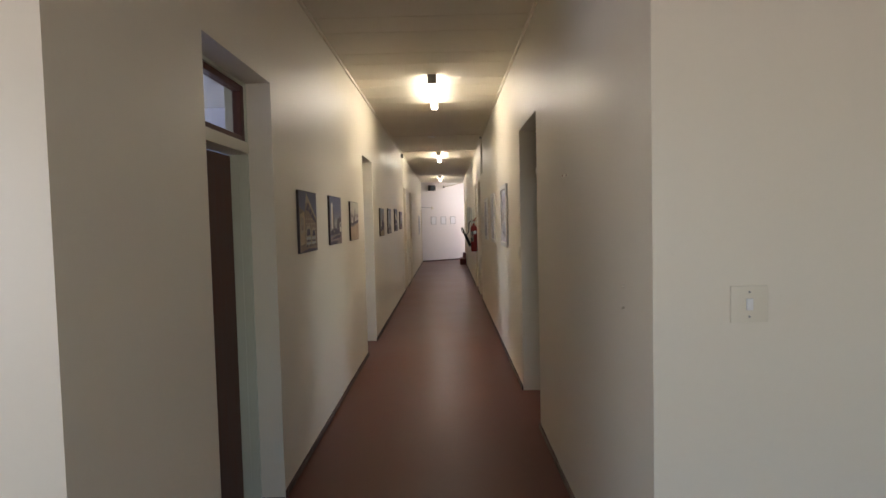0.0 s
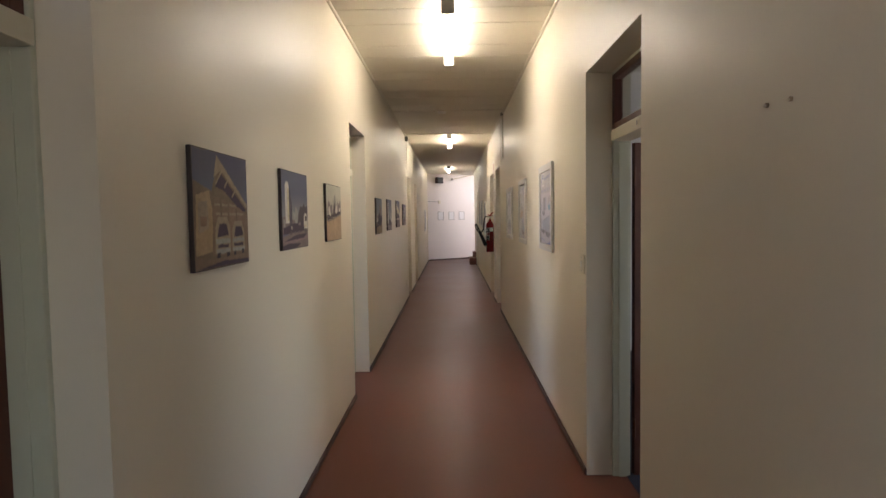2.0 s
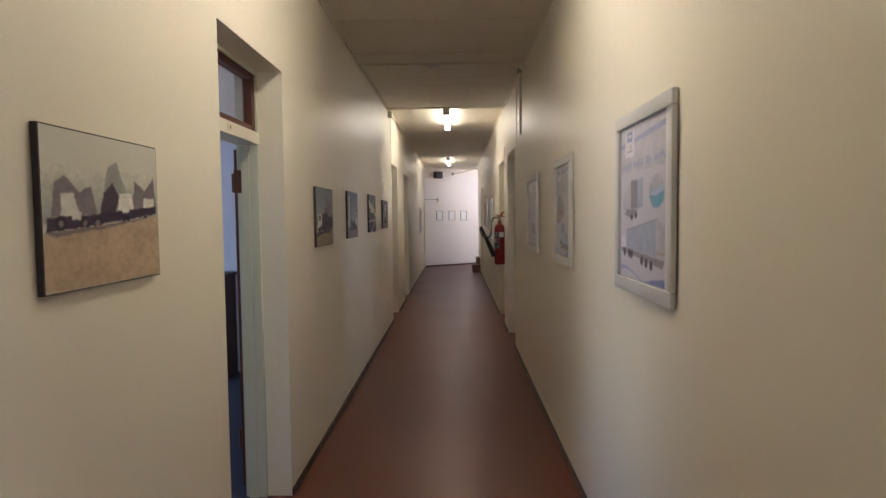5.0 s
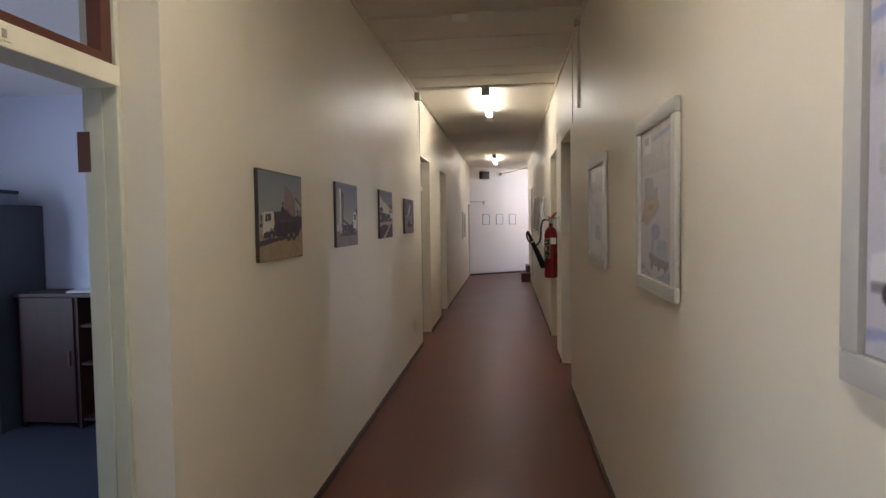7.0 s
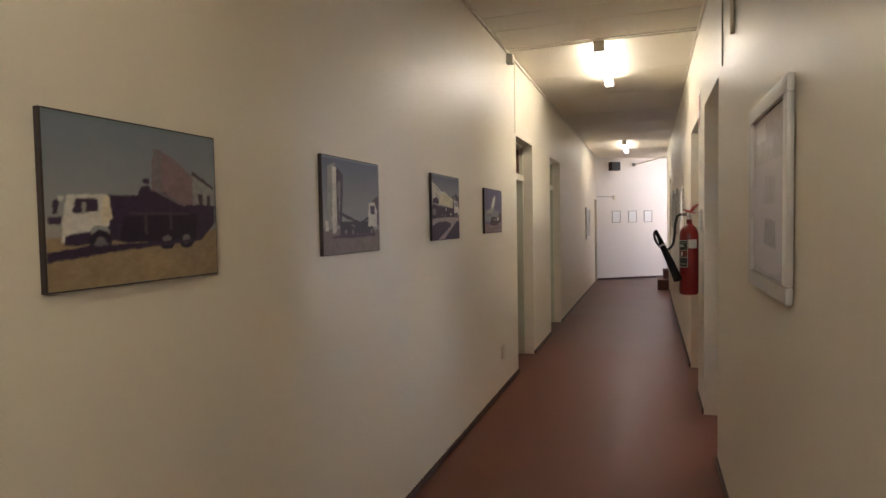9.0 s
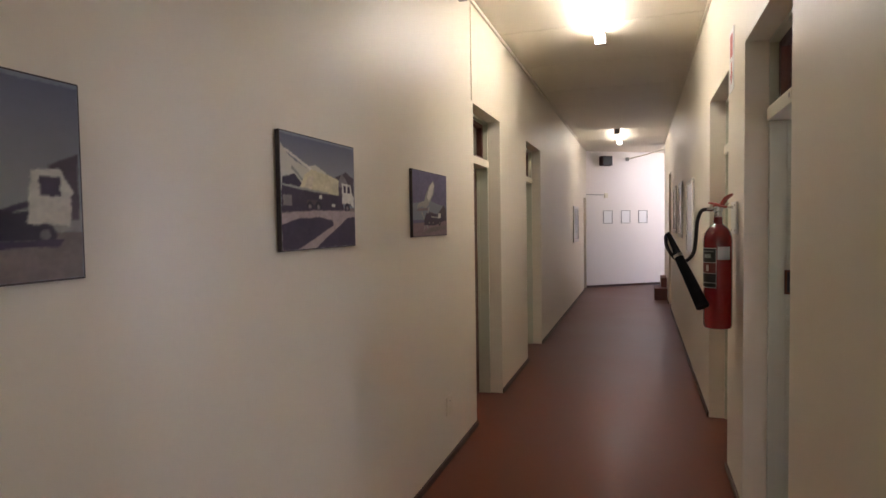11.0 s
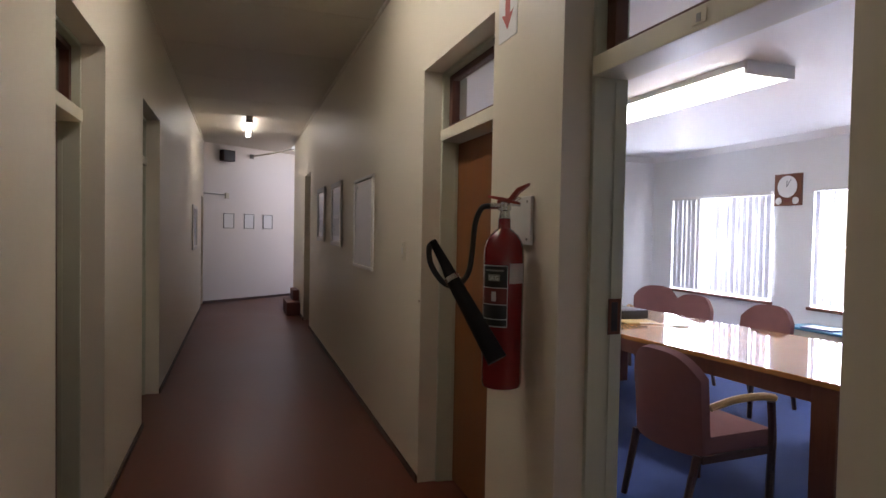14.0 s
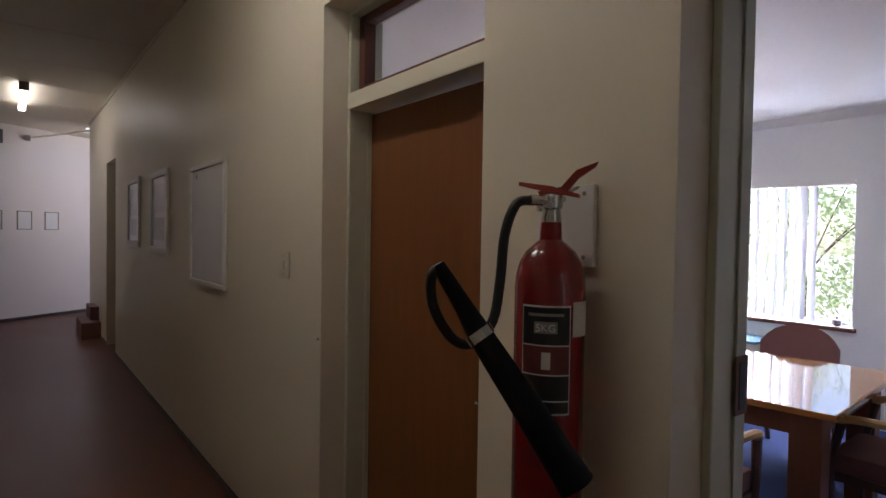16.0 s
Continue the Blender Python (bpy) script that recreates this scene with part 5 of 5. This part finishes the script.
blind(*WIN1[:2], 0.80, 2.03, 0.0, -8, "closed white vertical slat blind over a window")
blind(*WIN2[:2], 0.80, 2.035, 0.26, -28, "white vertical slat blind drawn partly open")

t = thing("wall_clock", pose(WX, 15.465, 1.865, 0, 0, -90), "dark wooden wall clock with three white dials", "clock")
part("board", B(-0.165, 0.165, -0.03, -0.001, 0, 0.345, bevel=0.006), M["apron"], t)
dl = part("dial", cyl(bmesh.new(), (0, -0.038, 0.205), (0, -0.0305, 0.205), 0.118, seg=36), M["paper"], t, "round white clock face", True)
part("hour_hand", B(-0.004, 0.004, -0.0405, -0.0385, 0.2, 0.27), M["black"], dl)
mh = part("minute_hand", B(-0.003, 0.003, -0.0425, -0.041, 0, 0.095), M["black"], dl)
mh.matrix_local = pose(0, 0, 0.205, 0, 35, 0)
for x in (-0.105, 0.105):
    part("small_dial", cyl(bmesh.new(), (x, -0.036, 0.052), (x, -0.0305, 0.052), 0.038, seg=24), M["paper"], t, "small round dial", True)
part("badge", B(-0.04, 0.04, -0.033, -0.0305, 0.04, 0.062), M["maroon"], t)

t = thing("whiteboard", pose(2.3, 17.69, 0.98), "white board hung on the far wall of the room", "whiteboard")
part("surface", B(0.012, 1.9, -0.02, -0.002, 0.012, 1.2), M["paper"], t)
for a in ((0, 1.912, 0, 0.012), (0, 1.912, 1.2, 1.212), (0, 0.012, 0.012, 1.2), (1.9, 1.912, 0.012, 1.2)):
    part("frame_bar", B(a[0], a[1], -0.026, -0.002, a[2], a[3], bevel=0.002), M["silver"], t)

t = thing("ceiling_light", pose(2.97, 14.6, HR), "lit white fluorescent ceiling fitting", "ceiling light")
part("body", B(-0.2, 0.2, -1.05, 1.05, -0.045, -0.001, bevel=0.004), M["white"], t)
part("end_plate", B(-0.2, 0.2, -1.075, -1.051, -0.085, -0.001, bevel=0.003), M["white"], t)
part("end_plate", B(-0.2, 0.2, 1.051, 1.075, -0.085, -0.001, bevel=0.003), M["white"], t)
part("diffuser", B(-0.19, 0.19, -1.045, 1.045, -0.08, -0.046, bevel=0.012), M["panel"], t, "glowing ribbed diffuser")

# wall panel by the second window, and a low heater under it
t = thing("wall_panel", pose(WX, 12.2, 0.12), "tall white panel fixed to the window wall", "panel")
part("board", B(-0.02, -0.001, 0, 1.2, 0, 2.1, bevel=0.003), M["plaster"], t)
part("edge_strip", B(-0.028, -0.001, 1.201, 1.215, 0, 2.1, bevel=0.002), M["white"], t)
t = thing("low_cabinet", pose(5.2, 14.25, 0.006), "pale low cabinet under the window", "cabinet")
part("body", B(-0.16, 0.21, 0, 0.9, 0, 0.60, bevel=0.005), M["cream"], t)
part("top", B(-0.18, 0.22, -0.01, 0.91, 0.601, 0.625, bevel=0.004), M["lake"], t, "bluish glass top")
t = thing("folder", pose(5.13, 14.8, 0.632, 0, 0, 8), "blue folder on the low cabinet", "folder")
part("cover", B(-0.1, 0.1, -0.15, 0.15, 0, 0.015, bevel=0.003), M["navy"], t)
part("paper", B(-0.095, 0.098, -0.145, 0.145, 0.0155, 0.018), M["paper"], t)
t = thing("ornament", pose(5.47, 13.78, 0.8), "small dark round ornament on the sill", "ornament")
part("body", lathe(bmesh.new(), (0, 0, 0), [(0.02, 0), (0.04, 0.02), (0.035, 0.05), (0.01, 0.065)]), M["mid"], t, "", True)
part("knob", lathe(bmesh.new(), (0, 0, 0.0655), [(0.008, 0), (0.012, 0.01), (0.004, 0.018)], 12), M["mid"], t, "", True)

# ---- meeting room: table and chairs ----
TX0, TX1, TY0, TY1 = 2.70, 3.985, 12.78, 15.84
t = thing("conference_table", pose(TX0, TY0, 0.006, 0, 0, 6), "long varnished wooden conference table with a glossy top", "table")
tw, tl = TX1 - TX0, TY1 - TY0
part("tabletop", B(0, tw, 0, tl, 0.722, 0.754, bevel=0.006), M["table"], t, "glossy golden-brown tabletop")
for a in ((0.10, 0.13, 0.14, tl - 0.14), (tw - 0.13, tw - 0.10, 0.14, tl - 0.14), (0.14, tw - 0.14, 0.10, 0.13), (0.14, tw - 0.14, tl - 0.13, tl - 0.10)):
    part("apron", B(*a, 0.60, 0.721, bevel=0.003), M["apron"], t)
for x, y in ((0.07, 0.07), (tw - 0.21, 0.07), (0.07, tl - 0.21), (tw - 0.21, tl - 0.21)):
    part("leg", B(x, x + 0.14, y, y + 0.14, 0, 0.721, bevel=0.006), M["apron"], t)


def armchair(m):
    """Faces local +y; origin on the floor under the seat."""
    c = thing("armchair", m, "mauve upholstered armchair with dark wooden legs and arms", "chair", "chairs round the table")
    part("seat", B(-0.25, 0.25, -0.22, 0.27, 0.36, 0.47, bevel=0.035), M["fabric"], c, "mauve padded seat", True)
    bm = bmesh.new()
    n = 12
    rows = []
    for k in range(n + 1):
        u = -1 + 2 * k / n
        x, yb = 0.25 * u, -0.25 + 0.07 * u * u
        top = 0.90 - 0.13 * abs(u) ** 3.2
        rows.append([bm.verts.new((x, yb - 0.08 * (z - 0.4) - (0.055 if s else 0), z)) for s in (0, 1) for z in ((0.36, 0.55, 0.75, top) if not s else (top - 0.012, 0.75, 0.55, 0.36))])
    for a, b in zip(rows, rows[1:]):
        for j in range(8):
            bm.faces.new((a[j], a[(j + 1) % 8], b[(j + 1) % 8], b[j]))
    bm.faces.new(list(reversed(rows[0])))
    bm.faces.new(rows[-1])
    part("backrest", bm, M["fabric"], c, "mauve padded curved backrest", True)
    for s in (-1, 1):
        part("leg", tube(bmesh.new(), [(s * 0.25, 0.25, 0.0), (s * 0.255, 0.25, 0.2), (s * 0.265, 0.245, 0.42), (s * 0.285, 0.2, 0.63)], 0.02, 8, 0.022), M["darkwood"], c, "", True)
        part("leg", tube(bmesh.new(), [(s * 0.22, -0.34, 0.0), (s * 0.225, -0.29, 0.2), (s * 0.23, -0.25, 0.37)], 0.018, 8, 0.023), M["darkwood"], c, "", True)
        part("armrest", tube(bmesh.new(), [(s * 0.285, 0.22, 0.645), (s * 0.295, 0.12, 0.665), (s * 0.285, -0.06, 0.66), (s * 0.255, -0.2, 0.62)], 0.021, 8, 0.019), M["arm"], c, "light varnished wooden armrest", True)
        part("rail", B(*sorted((s * 0.235, s * 0.258)), -0.24, 0.245, 0.33, 0.372, bevel=0.003), M["darkwood"], c)
    part("rail", B(-0.235, 0.235, 0.235, 0.26, 0.33, 0.372, bevel=0.003), M["darkwood"], c)
    return c


first = armchair(pose(2.27, 13.29, 0.006, 0, 0, -87))
for x, y, a in ((2.14, 14.50, -90), (4.15, 13.60, 97), (4.05, 14.66, 94), (3.98, 15.50, 98), (4.42, 16.35, 140), (3.35, 12.70, 3), (2.62, 16.62, 170)):
    copy_thing(first, pose(x, y, 0.006, 0, 0, a))
t = thing("projector", pose(3.1, 15.12, 0.760, 0, 0, 4), "black projector on the table", "projector")
part("case", B(-0.16, 0.16, -0.12, 0.12, 0.006, 0.085, bevel=0.012), M["black"], t, "", True)
part("lens", cyl(bmesh.new(), (0.08, 0.118, 0.05), (0.08, 0.14, 0.05), 0.028, seg=20), M["grey"], t, "", True)
for x, y in ((-0.13, -0.09), (0.13, -0.09), (0.0, 0.09)):
    part("foot", cyl(bmesh.new(), (x, y, 0), (x, y, 0.007), 0.012, seg=12), M["grey"], t)
t = thing("yellow_folder", pose(3.05, 14.88, 0.761, 0, 0, -10), "yellow folder on the table", "folder")
part("cover", B(-0.15, 0.15, -0.11, 0.11, 0, 0.006, bevel=0.001), M["gold"], t)
part("paper", B(-0.14, 0.14, -0.1, 0.1, 0.0065, 0.009), M["gold"], t)
t = thing("cable_coil", pose(3.3, 14.62, 0.768), "loose white cable on the table", "cable")
part("lead", tube(bmesh.new(), [(0.12 * math.cos(a / 3), 0.09 * math.sin(a / 3), 0) for a in range(16)] + [(-0.2, 0.1, 0), (-0.3, 0.16, 0)], 0.005, 6), M["white"], t)

# ---- office seen through the open door ----
t = thing("low_cupboard", pose(-3.63, 10.0, 0.006), "dark reddish-brown cupboard with an open shelf bay", "cupboard")
part("top", B(-0.02, 1.42, -0.02, 0.345, 1.04, 1.07, bevel=0.004), M["darkwood"], t)
part("side", B(0, 0.025, 0, 0.34, 0, 1.039), M["darkwood"], t)
part("side", B(0.48, 0.505, 0, 0.34, 0, 1.039), M["darkwood"], t)
part("side", B(1.375, 1.4, 0, 0.34, 0, 1.039), M["darkwood"], t)
part("back", B(0.025, 1.375, 0.325, 0.34, 0, 1.039), M["darkwood"], t)
for z in (0.06, 0.5, 0.8):
    part("shelf", B(0.506, 1.374, 0.02, 0.324, z, z + 0.02), M["darkwood"], t)
dr = part("door", B(0.026, 0.479, -0.018, -0.001, 0.05, 1.035, bevel=0.003), M["darkwood"], t)
part("handle", B(0.43, 0.45, -0.034, -0.0185, 0.5, 0.62, bevel=0.003), M["brass"], dr)
for x, y, a, w, l in ((-3.0, 10.15, 4, 0.2, 0.29), (-2.72, 10.14, -12, 0.29, 0.21), (-2.45, 10.16, 9, 0.22, 0.3), (-3.16, 10.13, 20, 0.2, 0.27)):
    t = thing("papers", pose(x, y, 1.077, 0, 0, a), "loose stack of white papers on the cupboard", "papers", "paper stacks")
    part("stack", B(-w / 2, w / 2, -l / 2 * 0.7, l / 2 * 0.7, 0, 0.012, bevel=0.001), M["paper"], t)
    part("sheet", B(-w / 2 + 0.01, w / 2 + 0.012, -l / 2 * 0.66, l / 2 * 0.7, 0.0125, 0.015), M["paper"], t)
for x, z, c, w in ((-2.6, 0.086, "orange", 0.28), (-2.58, 0.526, "signred", 0.33), (-2.55, 0.826, "palegrey", 0.3)):
    t = thing("box", pose(x, 10.06, z), "cardboard box on the open shelf", "box", "stored boxes")
    h = 0.11 if z > 0.7 else 0.2
    part("carton", B(-w / 2, w / 2, 0, 0.22, 0, h, bevel=0.003), M[c], t)
    part("label", B(-0.07, 0.09, -0.0012, -0.0002, 0.03, h - 0.04), M["paper"], t, "white printed label")
t = thing("bookshelf", pose(-4.6, 9.84, 0.006), "tall grey-blue steel bookshelf packed with files", "bookshelf")
part("side", B(0.9, 0.93, 0, 0.5, 0, 1.77), M["shelf"], t)
part("side", B(0.001, 0.03, 0, 0.5, 0, 1.77), M["shelf"], t)
part("back", B(0.03, 0.9, 0.48, 0.5, 0, 1.77), M["shelf"], t)
for z in (0.05, 0.4, 0.75, 1.1, 1.45, 1.72):
    part("shelf", B(0.03, 0.9, 0.005, 0.48, z, z + 0.03), M["shelf"], t)
rng = random.Random(5)
for z in (0.08, 0.43, 0.78, 1.13):
    x = -4.562
    while x < -3.79:
        w, h = rng.uniform(0.05, 0.08), rng.uniform(0.24, 0.30)
        f = thing("file", pose(x, 9.88, z + 0.006), "lever arch file standing on the shelf", "file", "files on the bookshelf")
        part("binder", B(0.001, w, 0, 0.28, 0, h, bevel=0.003), M[rng.choice(["paper", "signred", "gold", "paper", "navy", "palegrey"])], f)
        part("spine_label", B(0.01, w - 0.01, -0.0015, -0.0003, 0.06, h - 0.08), M["paper"], f)
        x += w + 0.004
t = thing("flat_box", pose(-4.05, 9.98, 1.777, 0, 0, 6), "blue and white flat box on top of the bookshelf", "box")
part("carton", B(-0.2, 0.3, -0.1, 0.2, 0.001, 0.09, bevel=0.004), M["steelblue"], t)
part("lid", B(-0.205, 0.305, -0.105, 0.205, 0.091, 0.12, bevel=0.003), M["shelf"], t)

# ---- side office, seen past the open door ----
t = thing("wall_shelf", pose(2.6, 8.4, 1.2), "plain white shelf on the side office wall", "shelf")
part("board", B(0, 1.2, -0.25, -0.001, 0, 0.03, bevel=0.003), M["white"], t)
part("bracket", B(0.2, 0.23, -0.2, -0.001, -0.15, -0.001), M["white"], t)

# ---- outside ----
solid("ground", B(-60, 80, -60, 90, -0.35, -0.25), M["ground"], "pale paving outside the windows", "ground", "structure")


def bush(x, y, size, seed, label):
    rng = random.Random(seed)
    t = thing("shrub", pose(x, y, -0.25), label, "shrub", "garden shrubs")
    bm = bmesh.new()
    for k in range(6):
        a = rng.uniform(0, 6.28)
        tube(bm, [(0, 0, 0), (0.15 * math.cos(a), 0.15 * math.sin(a), size * 0.4), (0.4 * size * math.cos(a), 0.4 * size * math.sin(a), size * rng.uniform(0.7, 1.0))], 0.03, 6, 0.008)
    part("trunk", bm, M["bark"], t)
    bm = bmesh.new()
    for k in range(2600):
        a, e, r = rng.uniform(0, 6.28), rng.uniform(-1.2, 1.5), size * 0.5 * rng.uniform(0.35, 1) ** 0.5
        r *= 1 + 0.25 * math.sin(3 * a + seed)
        c = Vector((r * math.cos(a) * math.cos(e), r * math.sin(a) * math.cos(e), size * 0.5 + 0.95 * r * math.sin(e)))
        d = Vector((rng.gauss(0, 1), rng.gauss(0, 1), rng.gauss(0, 1))).normalized()
        s = d.orthogonal().normalized() * 0.035
        bm.faces.new([bm.verts.new(c - d * 0.07), bm.verts.new(c + s), bm.verts.new(c + d * 0.07), bm.verts.new(c - s)])
    part("crown", bm, M["leaf"], t)


bush(12.6, 16.9, 3.2, 1, "sunlit green shrub outside the window")
